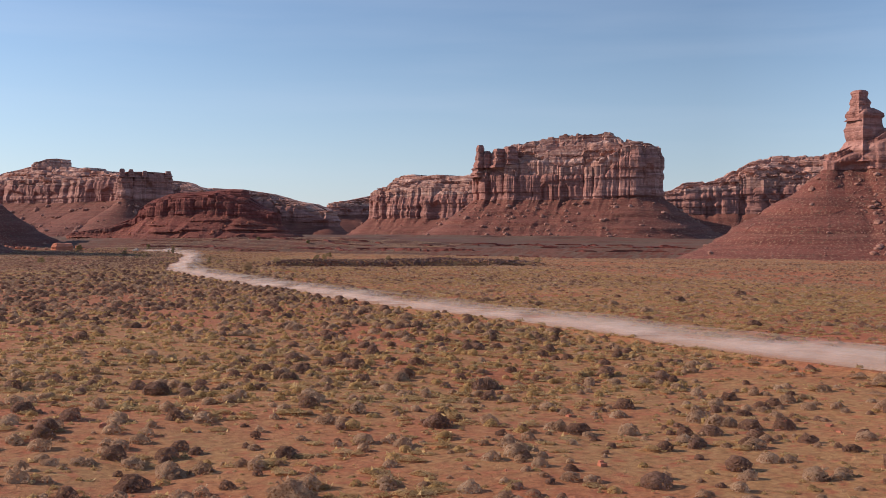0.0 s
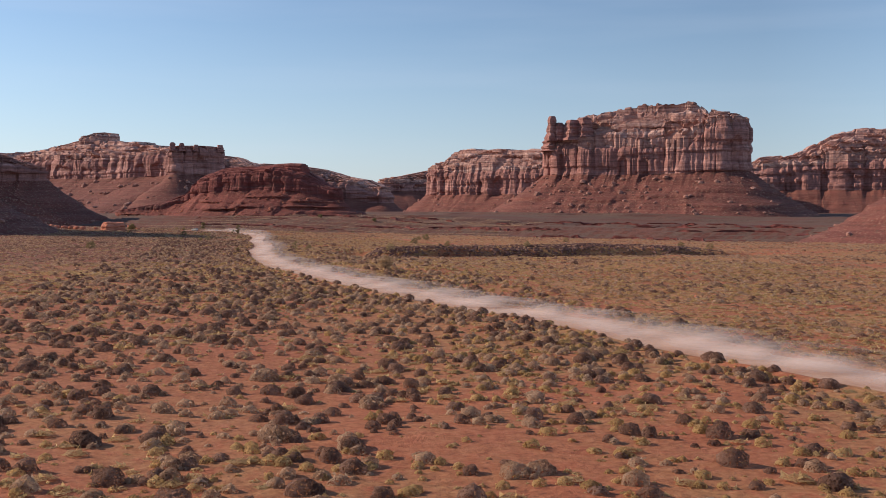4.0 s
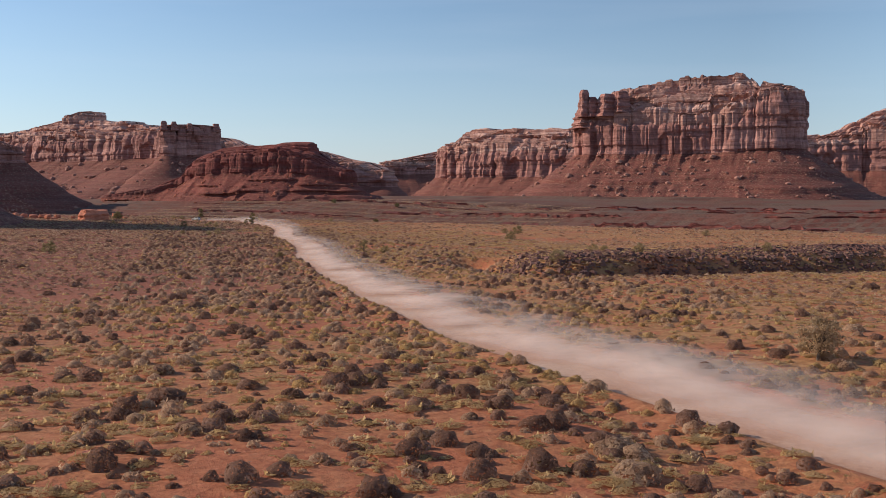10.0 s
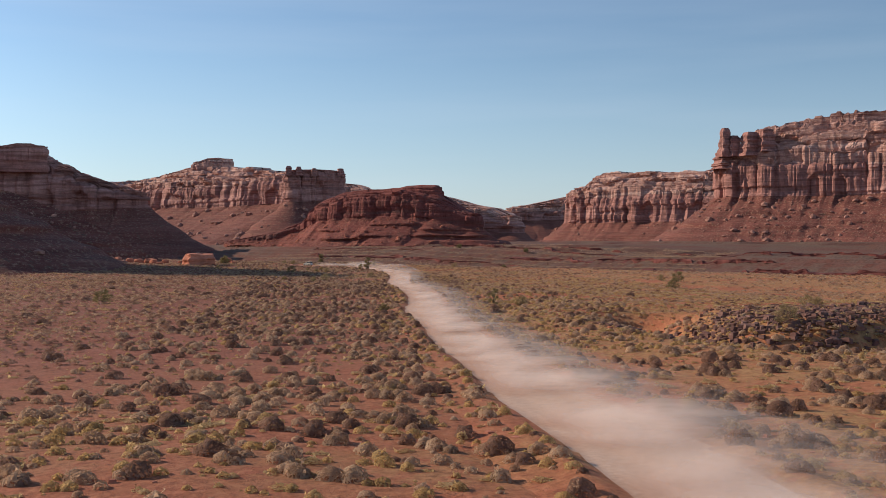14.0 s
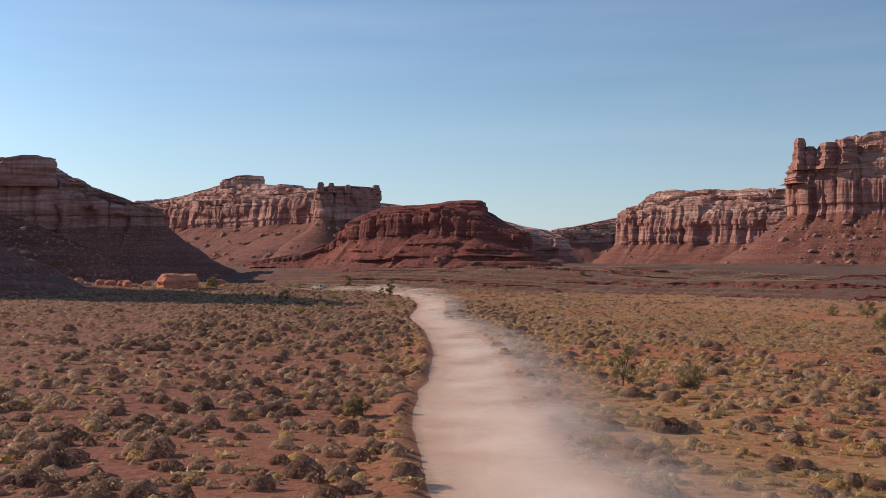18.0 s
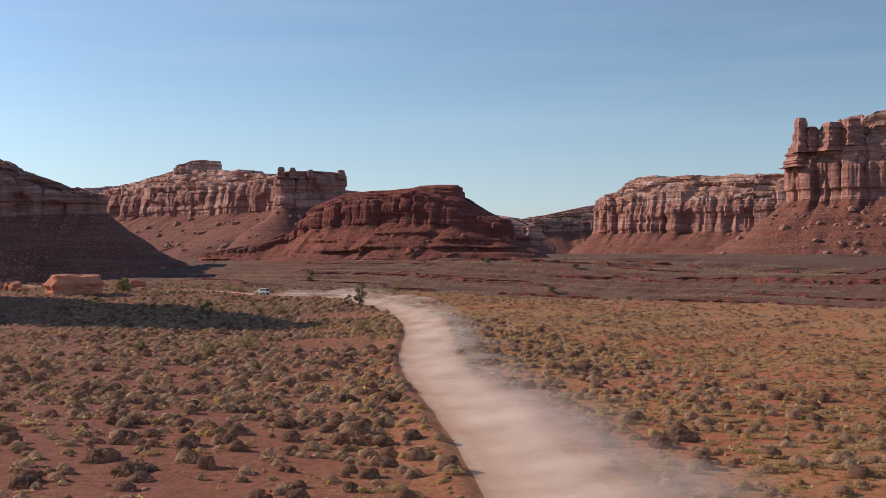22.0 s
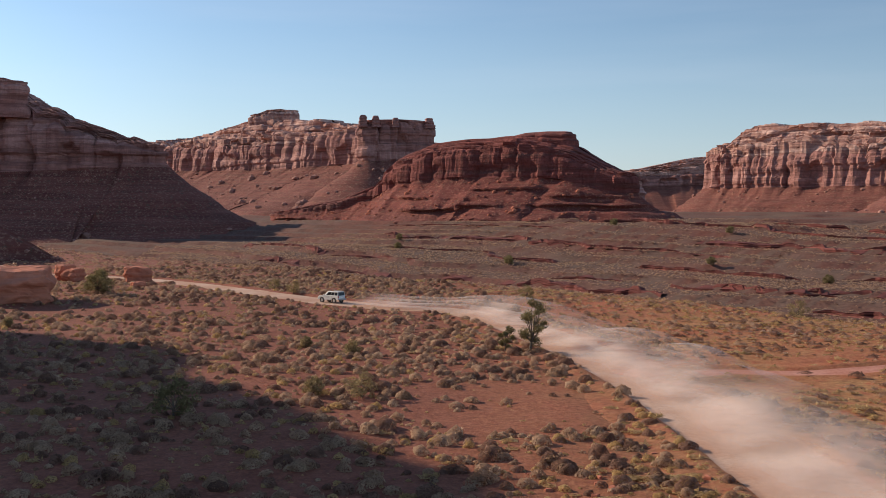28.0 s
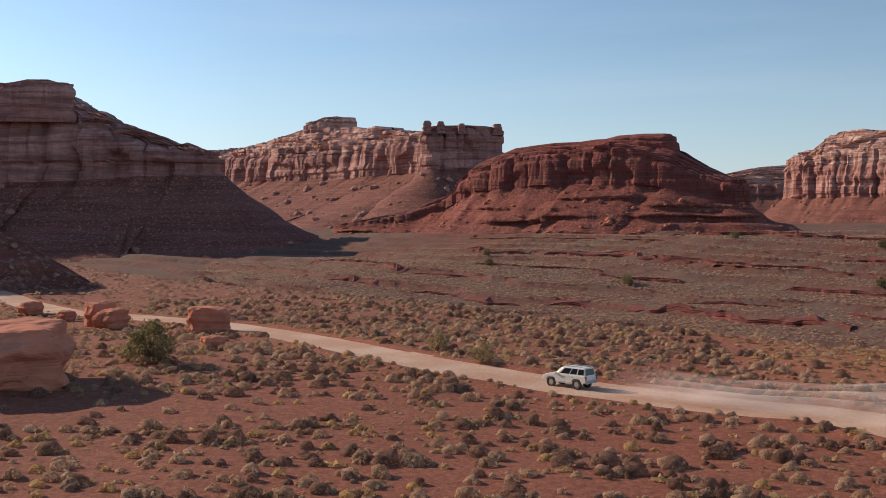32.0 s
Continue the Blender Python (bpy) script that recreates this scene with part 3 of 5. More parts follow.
    for j in range(rows[0] + 1):
        f = j / rows[0]
        z = toe + (foot - toe) * (f ** 1.12)
        out = talus_run * (foot - toe) * (1 - f) ** 1.1
        wob = (fbm(arc / 26, z / 40, seed + 3, 5, 0.6) - 0.5) * 14 * (1 - 0.4 * f) * min(1, talus_run) + column(z) * f ** 5
        led = (7.0 if mats[0] is M_REDSLOPE else 4.0) * (smooth(0.38, 0.62, vnoise(z / 3.2, arc / 60, seed + 4)) - 0.5) * np.sin(np.pi * f)
        gully = np.abs(vnoise(arc / 15, z / 70, seed + 15) - 0.5) * 2
        wob = wob - 1.7 * smooth(0.4, 0.0, gully) * np.sin(np.pi * f ** 0.7)
        o = half + out + wob + led
        rings.append(np.column_stack([centre + way * o[:, None], z + 3.0 * (fbm(arc / 18, f * 9 + 0 * arc, seed + 5, 3) - 0.5) * np.sin(np.pi * f)]))
    for j in range(1, rows[1] + 1):
        f = j / rows[1]
        z = foot + (brow - foot) * f
        o = half * (1 - 0.05 * f) + column(z) - relief * 0.55 * smooth(0.80, 1.0, f) ** 2
        rings.append(np.column_stack([centre + way * np.maximum(o, half * 0.3)[:, None], z]))
    last = rings[-1]
    reach = ((last[:, :2] - centre) * way).sum(1)
    even = half * 0.93
    tiers, per = rows[2], 8
    warp = 1.5 * (fbm(arc / 55, 0 * arc, seed + 12, 3) - 0.5)
    for j in range(tiers * per):
        u = (j + 1) / (tiers * per)
        w = u * tiers + warp * np.sin(np.pi * min(1.0, u * 1.05)) + 0.35 * (hash01(np.floor(arc / 23), np.array([j // per]) + 0 * arc, seed + 33) - 0.5) * (u < 0.95)
        level = np.floor(w)
        f = w - level
        bite = hash01(np.floor(level), 0 * level + 7, seed + 5)
        wall = 0.35 + 0.35 * bite
        rise = (level + smooth(0.02, wall, f) * stepped + (1 - stepped) * f) / tiers
        inset = np.clip((level + stepped * smooth(wall * 0.8, 1.0, f) + (1 - stepped) * f) / (tiers + 0.15), 0, 1)
        wide = 8.0 + 16.0 * hash01(np.array([1.0]), np.array([float(j // per)]), seed + 41)[0]
        cell = np.floor(arc / wide + 1.2 * fbm(arc / 30, level * 3.3, seed + 14, 2))
        lump = 0.6 * (hash01(cell, level, seed + 13) - 0.5)
        soft = fbm(arc / 21, level * 4.7 + 0.6 * f, seed + 16, 4, 0.48) - 0.5
        knobs, knob_h = lobes(max(17.0, 3.4 * grain) + 8 * (j // (2 * per) % 3), 60 + j // (2 * per))
        blend = min(1.0, u * tiers / 0.8)
        o = (reach * (1 - blend) + even * blend) * np.clip(1 - 0.985 * inset ** cap_hold, 0.012, 1)
        o = o + relief * np.clip(1.15 - inset, 0, 1) * (1.0 * soft + 0.5 * lump + 0.8 * (1 - u) ** 2.6 * (knobs * (0.4 + knob_h) - 0.65) * stepped) - relief * 0.22 * smooth(0.25, 0.0, f) * stepped
        strata = (brow + (top - brow) * u) + 1.2 * fbm(arc / 60, 0 * arc, seed + 70, 2)
        seam = relief * (1 - 0.55 * u) * (0.3 + 0.75 * stepped) * (smooth(0.40, 0.60, vnoise(strata / 3.3, arc / (40 + 50 * stepped), seed + 71)) + smooth(0.4, 0.6, vnoise(strata / 8.5, arc / 60, seed + 72)) - 1.0)
        o = np.minimum(o + seam, reach + relief * 0.35 * u)
        o = np.maximum(o, half * 0.012)
        z = brow + (top - brow) * np.clip(rise - warp * np.sin(np.pi * min(1.0, u * 1.05)) / tiers * 0.6, 0, 1.02) + (2.2 * soft + 2.5 * (knobs - 0.8) * (1 - u)) * (1 - u) * stepped
        rings.append(np.column_stack([centre + way * o[:, None], z]))
    rings = np.array(rings)

    def band(a, b):
        r = rings[a:b]
        kk = np.arange(r.shape[0] * m).reshape(r.shape[0], m)
        nxt = np.roll(kk, -1, axis=1)
        f = np.stack([kk[:-1], nxt[:-1], nxt[1:], kk[1:]], -1).reshape(-1, 4)
        return r.reshape(-1, 3), f

    thing = tagged(new(name), label, "rock formation")
    cut1, cut2 = rows[0] + 1, rows[0] + rows[1] + 1
    part("talus_slope", mesh_of("talus_slope", *band(0, cut1), mats[0], flat=False), None, thing, "red rubble slope")
    part("cliff", mesh_of("cliff", *band(cut1 - 1, cut2), mats[1], flat=True), None, thing, "fluted sandstone cliff")
    part("cap_rock", mesh_of("cap_rock", *band(cut2 - 1, len(rings)), mats[2], flat=stepped > 0.5), None, thing, "stepped layered cap rock")
    if boulders:
        jr = rng.uniform(0.3, rows[0] - 0.6, boulders)
        ir = rng.integers(0, m, boulders)
        j0 = jr.astype(int)
        w = (jr - j0)[:, None]
        p = rings[j0, ir] * (1 - w) + rings[j0 + 1, ir] * w
        size = boulder_size[0] + (boulder_size[1] - boulder_size[0]) * rng.random(boulders) ** 8
        me = scatter_mesh("fallen_rubble", ROCKS, p, size, M_BOULDER if mats[0] is M_REDSLOPE else M_FALLEN, rng, sink=-0.1)
        tagged(part("fallen_rubble", me, None, thing, "scattered fallen sandstone rubble"), kind="stuff")
    return thing


def pinnacle(name, parent, x, y, z, width, height, seed, material=M_CLIFF):
    """A blocky rock tower that stands on a cliff's brow."""
    bm = bmesh.new()
    r = random.Random(seed)
    rings, seg = 20, 26
    loops = []
    for j in range(rings + 1):
        f = j / rings
        wj = width * (0.66 - 0.26 * f ** 0.6) * (1 + 0.09 * math.sin(f * 19 + seed) + r.uniform(-0.05, 0.05))
        wj *= 1 - 0.35 * max(0.0, (f - 0.86) / 0.14) ** 2
        loop = []
        for i in range(seg):
            a = 2 * math.pi * i / seg
            q = max(abs(math.cos(a)), abs(math.sin(a)))
            k_ = wj * 0.86 / q * (1 + 0.20 * noise.noise(Vector((math.cos(a) * 1.6, math.sin(a) * 1.6, f * 2 + seed))) + 0.10 * noise.noise(Vector((math.cos(a) * 5, math.sin(a) * 5, f * 7 + seed))))
            loop.append(bm.verts.new((x + k_ * math.cos(a), y + k_ * math.sin(a), z + height * f)))
        loops.append(loop)
    for a, b in zip(loops, loops[1:]):
        for i in range(seg):
            bm.faces.new((a[i], a[(i + 1) % seg], b[(i + 1) % seg], b[i]))
    bm.faces.new(loops[-1])
    bmesh.ops.recalc_face_normals(bm, faces=bm.faces)
    return part(name, bm, material, parent)


main_butte = butte("great_butte", "large red sandstone butte with columned cliffs and a stepped top", [
    (706, 1482, 38, 65, 112, 128), (721, 1465, 40, 65, 105, 144), (743, 1443, 40, 64, 103, 154), (768, 1416, 40, 64, 102, 157), (793, 1389, 40, 64, 101, 158),
    (819, 1361, 40, 65, 102, 163), (828, 1351, 40, 66, 106, 160), (838, 1341, 40, 67, 122, 147), (852, 1326, 38, 67, 134, 142)],
    -6, 1.62, 101, grain=1.7, rows=(28, 34, 5), relief=5.6, boulders=2200, boulder_size=(0.5, 4.4), cap_hold=1.2, jag=6.0)
pinnacle("shoulder", main_butte, 679, 1478, 98, 28, 22, 15)
pinnacle("pinnacle", main_butte, 671, 1468, 112, 13, 34, 5)
pinnacle("knob", main_butte, 680, 1464, 112, 15, 25, 6)
pinnacle("knob", main_butte, 693, 1449, 112, 21, 28, 7)
pinnacle("knob", main_butte, 706, 1438, 116, 19, 27, 8)

left_mesa = butte("long_mesa", "long sandstone mesa with a lit side cliff and stepped summit", [
    (-520, 2900, 74, 84, 124, 140), (-260, 2660, 74, 82, 121, 133), (-84, 2481, 70, 79, 118, 127), (-6, 2391, 70, 76, 113, 124), (40, 2331, 70, 74, 111, 129), (89, 2237, 66, 71, 106, 138), (136, 2167, 66, 69, 103, 138),
    (178, 2105, 64, 69, 104, 133), (216, 2042, 58, 70, 108, 124), (237, 1985, 50, 71, 109, 120), (258, 1948, 34, 71, 110, 118)],
    -8, 2.4, 202, grain=2.5, rows=(30, 24, 4), relief=6.0, boulders=2400, boulder_size=(0.9, 6.0), cap_hold=1.2, jag=4.0)
butte("summit_terrace", "stepped sandstone terrace on the mesa top", [
    (51, 2261, 22, 105, 117, 134), (89, 2229, 30, 103, 121, 143), (130, 2201, 32, 102, 121, 145), (157, 2156, 26, 103, 118, 138), (176, 2112, 16, 107, 117, 130)],
    98, 0.4, 223, grain=2.4, rows=(4, 6, 7), relief=4.2, mats=(M_CAP, M_CAP, M_CAP), cap_hold=1.1)
butte("summit_block", "flat stepped sandstone block on the mesa top", [
    (95, 2199, 14, 134, 146, 150), (109, 2194, 16, 134, 152, 155), (128, 2187, 16, 134, 152, 156), (138, 2178, 13, 133, 151, 154)],
    120, 0.35, 222, grain=2.2, rows=(4, 9, 4), relief=2.6, mats=(M_CAP, M_CAP, M_CAP), cap_hold=2.6)
butte("columned_tower", "dark columned rock tower at the end of a mesa", [
    (219, 1884, 17, 71, 113, 117), (246, 1887, 19, 71, 115, 118), (274, 1894, 17, 72, 113, 117)],
    6, 1.5, 203, grain=2.2, rows=(12, 24, 3), relief=5.5, mats=(M_TALUS, M_CLIFF, M_CLIFF), boulders=150, cap_hold=2.6)
for px, py, pw, ph, ps in ((207, 1874, 10, 14, 31), (221, 1870, 9, 13, 32), (243, 1870, 8, 11, 33), (262, 1878, 8, 9, 35), (283, 1882, 12, 12, 34)):
    pinnacle("knob", left_mesa, px, py, 108, pw, ph, ps)

butte("red_hill", "brick-red layered shale hill with a flat top", [
    (112, 1590, 12, 11, 13, 15), (160, 1552, 14, 17, 22, 25), (188, 1530, 16, 25, 34, 37), (207, 1512, 22, 34, 51, 58), (228, 1493, 26, 38, 58, 67), (249, 1474, 27, 39, 60, 69), (266, 1459, 27, 39, 60, 69),
    (275, 1449, 27, 39, 60, 70), (284, 1439, 27, 39, 60, 70), (302, 1424, 24, 38, 58, 66), (314, 1412, 20, 36, 54, 60), (326, 1400, 16, 32, 46, 50), (338, 1386, 12, 27, 39, 42)],
    -4, 1.62, 303, grain=1.7, rows=(44, 22, 4), relief=2.7, mats=(M_REDSLOPE, M_REDCLIFF, M_RED), boulders=2200, boulder_size=(0.4, 2.0), cap_hold=1.9, stepped=0.7)

butte("hill_crown", "flat red shale crown on the hill top", [
    (272, 1450, 8, 60, 66, 69), (284, 1439, 11, 61, 68, 72), (296, 1429, 11, 61, 68.5, 72.5), (306, 1420, 9, 60, 67, 72)],
    54, 1.3, 313, grain=1.5, rows=(12, 6, 3), relief=1.6, mats=(M_RED, M_RED, M_RED), cap_hold=2.6, stepped=0.4)

butte("canyon_mesa", "broad sandstone mesa with pale ledges over dark cliffs", [
    (790, 2168, 44, 47, 99, 114), (803, 2154, 52, 47, 99, 130), (818, 2134, 56, 47, 98, 137), (864, 2063, 58, 47, 96, 135), (922, 1985, 58, 47, 94, 132), (1000, 1900, 58, 46, 93, 130), (1110, 1800, 58, 46, 92, 128)],
    0, 1.6, 404, grain=3.2, rows=(14, 22, 5), relief=6.5, boulders=600, boulder_size=(1.0, 5.0), cap_hold=2.0, jag=2.5)

butte("pale_mesa", "distant pale layered mesa", [
    (1076, 3352, 60, 76, 106, 122), (1150, 3349, 80, 78, 108, 138), (1221, 3328, 90, 80, 110, 152), (1312, 3317, 100, 80, 112, 158), (1543, 3325, 110, 80, 113, 163), (1800, 3340, 110, 80, 113, 163)],
    -10, 1.5, 505, grain=6.0, rows=(8, 10, 7), relief=11.0, cap_hold=2.0)
butte("dark_ridge", "distant dark mesa slope", [
    (560, 2860, 90, 66, 112, 134), (636, 2828, 90, 63, 109, 130), (700, 2798, 80, 57, 104, 120), (746, 2759, 70, 51, 88, 102), (787, 2712, 54, 45, 80, 92), (807, 2675, 36, 34, 62, 75)],
    -6, 1.5, 506, grain=6.0, rows=(8, 12, 7), relief=10.0, cap_hold=2.0)
butte("layered_mesa", "low pale layered mesa behind the ridge", [
    (340, 2700, 60, 102, 123, 146), (406, 2672, 56, 102, 123, 144), (445, 2652, 50, 102, 123, 140), (463, 2623, 40, 102, 118, 131), (476, 2592, 26, 101, 112, 118)],
    10, 1.2, 507, grain=4.0, rows=(8, 10, 7), relief=7.0, cap_hold=2.0)

butte("alcove_mesa", "long stepped sandstone mesa with arched alcoves", [
    (1246, 1833, 44, 53, 86, 96), (1280, 1812, 54, 54, 94, 116), (1331, 1781, 64, 55, 99, 122), (1374, 1755, 70, 55, 104, 143), (1403, 1729, 74, 55, 106, 162), (1442, 1699, 76, 55, 108, 167), (1484, 1659, 76, 57, 109, 168),
    (1530, 1600, 76, 56, 111, 168), (1620, 1500, 76, 56, 112, 168)],
    4, 1.6, 606, grain=3.4, rows=(12, 20, 5), relief=7.0, boulders=300, boulder_size=(1.0, 5.0), cap_hold=1.8, jag=4.0)
spire = butte("spire_butte", "slender red sandstone spire over a boulder slope", [
    (604, 678, 9, 64, 73, 78), (628, 664, 18, 64, 87, 90), (658, 644, 23, 64, 108, 114), (705, 612, 23, 63, 102, 107)],
    -14, 1.7, 707, grain=1.7, rows=(22, 28, 3), relief=4.0, mats=(M_TALUS, M_CLIFF, M_CLIFF), boulders=2400, boulder_size=(0.7, 3.0), cap_hold=1.6)
pinnacle("shoulder", spire, 623, 667, 70, 26, 42, 16)
pinnacle("pinnacle", spire, 619, 668, 102, 14, 24, 9)

butte("shaded_cliff", "shaded sandstone cliff with a rounded cap", [
    (-420, 1690, 62, 42, 99, 111), (-272, 1652, 60, 42, 99, 111), (-167, 1628, 52, 43, 100, 112), (-134, 1614, 46, 44, 101, 113), (-114, 1604, 42, 45, 101, 113), (-95, 1597, 36, 45, 100, 110), (-75, 1584, 30, 46, 92, 99),
    (-58, 1576, 26, 47, 84, 91), (-35, 1575, 24, 48, 76, 84), (-12, 1571, 20, 50, 70, 75), (6, 1564, 10, 50, 64, 67)],
    -26, 1.75, 808, grain=2.6, rows=(18, 22, 8), relief=7.5, mats=(M_TALUS, M_CLIFF, M_CLIFF), boulders=1000, boulder_size=(0.8, 4.2), cap_hold=1.5, jag=3.0)
butte("cliff_block", "flat dark sandstone block on the cliff top", [
    (-136, 1565, 9, 100, 113, 116), (-121, 1567, 12, 100, 116, 119), (-105, 1567, 12, 101, 116, 119), (-97, 1565, 9, 101, 114, 117)],
    88, 0.1, 818, grain=2.2, rows=(4, 14, 3), relief=3.2, mats=(M_CLIFF, M_CLIFF, M_CLIFF), cap_hold=2.0)
butte("rock_tower", "tall dark rock tower over a shaded talus slope", [
    (-77, 848, 18, 42, 88, 94), (-81, 866, 16, 42, 84, 89), (-91, 895, 18, 42, 83, 88), (-112, 926, 22, 40, 52, 56), (-132, 962, 30, 42, 58, 63), (-180, 1060, 40, 44, 64, 70)],
    -2, 1.85, 909, grain=1.8, rows=(28, 28, 4), relief=4.5, boulders=1300, boulder_size=(0.4, 3.0), cap_hold=2.2, jag=3.0)
butte("shaded_ridge", "dark rubble ridge below the rock tower", [
    (-110, 1040, 0.6, 53, 53.2, 53.6), (-60, 1024, 0.6, 42, 42.2, 42.6), (-28, 1012, 0.6, 30, 30.2, 30.6), (-2, 1002, 0.6, 18, 18.2, 18.6), (14, 1000, 0.6, 9, 9.2, 9.6), (26, 998, 0.6, 2, 2.2, 2.6)],
    -4, 2.1, 919, grain=1.8, rows=(26, 1, 1), relief=0.3, mats=(M_TALUS, M_TALUS, M_TALUS), boulders=1200, boulder_size=(0.3, 1.4), stepped=0.0)


# ---- red ledges on the terraces ----
def rock_ledge(level, start, stop, high, seed):
    """A broken shelf of red rock that follows one contour of the far terraces."""
    run = np.arange(start, stop, 2.2)
    along, out = np.array([-0.53, 0.85]), np.array([0.85, 0.53])
    base = np.array([190.0, 800.0]) + out * (level - 10)
    shift = 0 * run
    for _ in range(6):
        p = base + along * run[:, None] + out * shift[:, None]
        shift = shift - 0.6 * (beyond_edge(p[:, 0], p[:, 1]) - level)
    shift = shift + 12 * (fbm(run / 30, 0 * run, seed, 4, 0.6) - 0.5) + 2.2 * (hash01(np.floor(run / 5.1), 0 * run, seed) - 0.5)
    ends = smooth(0, 12, run - start) * smooth(0, 12, stop - run)
    tall = high * ends * smooth(0.30, 0.52, fbm(run / 26, 0 * run, seed + 3, 3)) * (0.7 + 0.6 * hash01(np.floor(run / 7.0), 0 * run, seed + 1))
    rows = []
    for back, up, low in ((-1.2, 0.0, -0.4), (-0.1, 0.30, 0.0), (0.3, 0.34, 0.0), (-0.2, 0.42, 0.0), (-0.25, 0.72, 0.0), (0.25, 0.76, 0.0), (0.1, 0.97, 0.0), (0.9, 1.0, 0.0), (5.5, 0.3, -0.5)):
        p = base + along * run[:, None] + out * (shift + back + 0.5 * (hash01(np.floor(run / 4.3), 0 * run + back, seed + 2) - 0.5))[:, None]
        g = ground_height(p[:, 0], p[:, 1])
        rows.append(np.column_stack([p, g + low + tall * up - 0.35 * (1 - smooth(0.1, 0.5, tall))]))
    r = np.array(rows)
    kk = np.arange(r.shape[0] * r.shape[1]).reshape(r.shape[0], r.shape[1])
    f = np.stack([kk[:-1, :-1], kk[1:, :-1], kk[1:, 1:], kk[:-1, 1:]], -1).reshape(-1, 4)
    ob = new("rock_ledge", mesh_of("rock_ledge", r.reshape(-1, 3), f, M_LEDGE))
    return tagged(ob, "low broken ledge of layered red rock on a terrace", "rock ledge", "terrace ledges")


for k_, level in enumerate((96, 128, 160, 196, 236, 278, 320, 366, 410)):
    for q in range(5):
        a = -330 + 165 * q + 40 * ((k_ * 7 + q * 3) % 5 - 2) / 2
        rock_ledge(level + 5 * ((q * 5 + k_) % 3), a, a + 128 + 18 * ((k_ + q * 2) % 4), 0.9 + 0.3 * ((k_ * 2 + q) % 4), 700 + 11 * k_ + q)


# ---- plants ----
def bush_template(seed, leaves, tall=0.75, crown=7, size=0.5, ragged=0.5):
    """A rounded desert shrub: a lumpy crown of packed twigs over open, ragged sides that let light through."""
    r = np.random.default_rng(seed)
    verts, faces = [], []
    tilts = (0.42,) if crown < 6 else (-0.05, 0.62) if crown < 7 else (-0.08, 0.45, 1.0)
    for ring, a in enumerate(tilts):
        for i in range(crown):
            b = 2 * np.pi * (i + 0.5 * (ring % 2)) / crown
            k_ = r.uniform(0.74, 1.12)
            verts.append((np.cos(a) * np.cos(b) * k_, np.cos(a) * np.sin(b) * k_, np.sin(a) * k_ * tall))
    verts.append((r.uniform(-0.12, 0.12), r.uniform(-0.12, 0.12), r.uniform(0.82, 1.0) * tall))
    for ring in range(len(tilts)):
        for i in range(crown):
            n = (i + 1) % crown
            a, b = ring * crown + i, ring * crown + n
            if ring == len(tilts) - 1:
                faces.append((a, b, len(tilts) * crown))
            elif ring % 2:
                faces += [(a, b, b + crown), (a, b + crown, a + crown)]
            else:
                faces += [(a, b, a + crown), (b, b + crown, a + crown)]
    for k_ in range(leaves):
        b, h = k_ * 2.39996 + r.uniform(-0.5, 0.5), r.uniform(0.02, 0.95) ** 1.5
        q = np.sqrt(max(0, 1 - h * h))
        d = np.array([q * np.cos(b), q * np.sin(b), h])
        p = d * r.uniform(0.72, 0.98) * [1, 1, tall]
        u = np.cross(d, [0, 0, 1]) + r.normal(size=3) * 0.35
        u /= np.linalg.norm(u) + 1e-9
        v = np.cross(u, d) * 0.8 * (1 if r.random() < 0.7 else -1) + d * r.uniform(0, 1.2) * ragged + r.normal(size=3) * 0.3
        v /= np.linalg.norm(v)
        w = size * r.uniform(0.6, 1.15)
        k0 = len(verts)
        verts += [tuple(p - u * w * 0.5 - v * w * 0.3), tuple(p + u * w * 0.5 - v * w * 0.3), tuple(p + v * w * 0.55)]
        faces.append((k0, k0 + 1, k0 + 2))
    return np.array(verts), np.array(faces)


def tuft_template(seed, blades=2, tall=0.55, spread=0.5):
    """A low tuft of dry grass: a ragged mound with a few longer blades."""
    r = np.random.default_rng(seed)
    verts, faces = [], []
    m = 5
    for i in range(m):
        a = 2 * np.pi * (i + r.uniform(-0.3, 0.3)) / m
        q = r.uniform(0.4, 0.75)
        verts.append((q * np.cos(a), q * np.sin(a), r.uniform(-0.02, 0.12)))
    verts.append((r.uniform(-0.12, 0.12), r.uniform(-0.12, 0.12), tall * r.uniform(0.75, 1.0)))
    faces += [(i, (i + 1) % m, m) for i in range(m)]
    for _ in range(blades):
        b = r.uniform(0, 2 * np.pi)
        d = np.array([np.cos(b), np.sin(b), 0])
        side = np.array([-d[1], d[0], 0]) * r.uniform(0.06, 0.1)
        root = d * r.uniform(0.0, 0.2)
        tip = d * r.uniform(0.4, 0.4 + spread) + np.array([0, 0, tall * r.uniform(0.7, 1.2)])
        k0 = len(verts)
        verts += [tuple(root - side), tuple(root + side), tuple(tip)]
        faces.append((k0, k0 + 1, k0 + 2))
    return np.array(verts), np.array(faces)


def on_ground(xy, lift=0.0):
    z = ground_height(xy[:, 0], xy[:, 1])
    return np.column_stack([xy, z + lift])


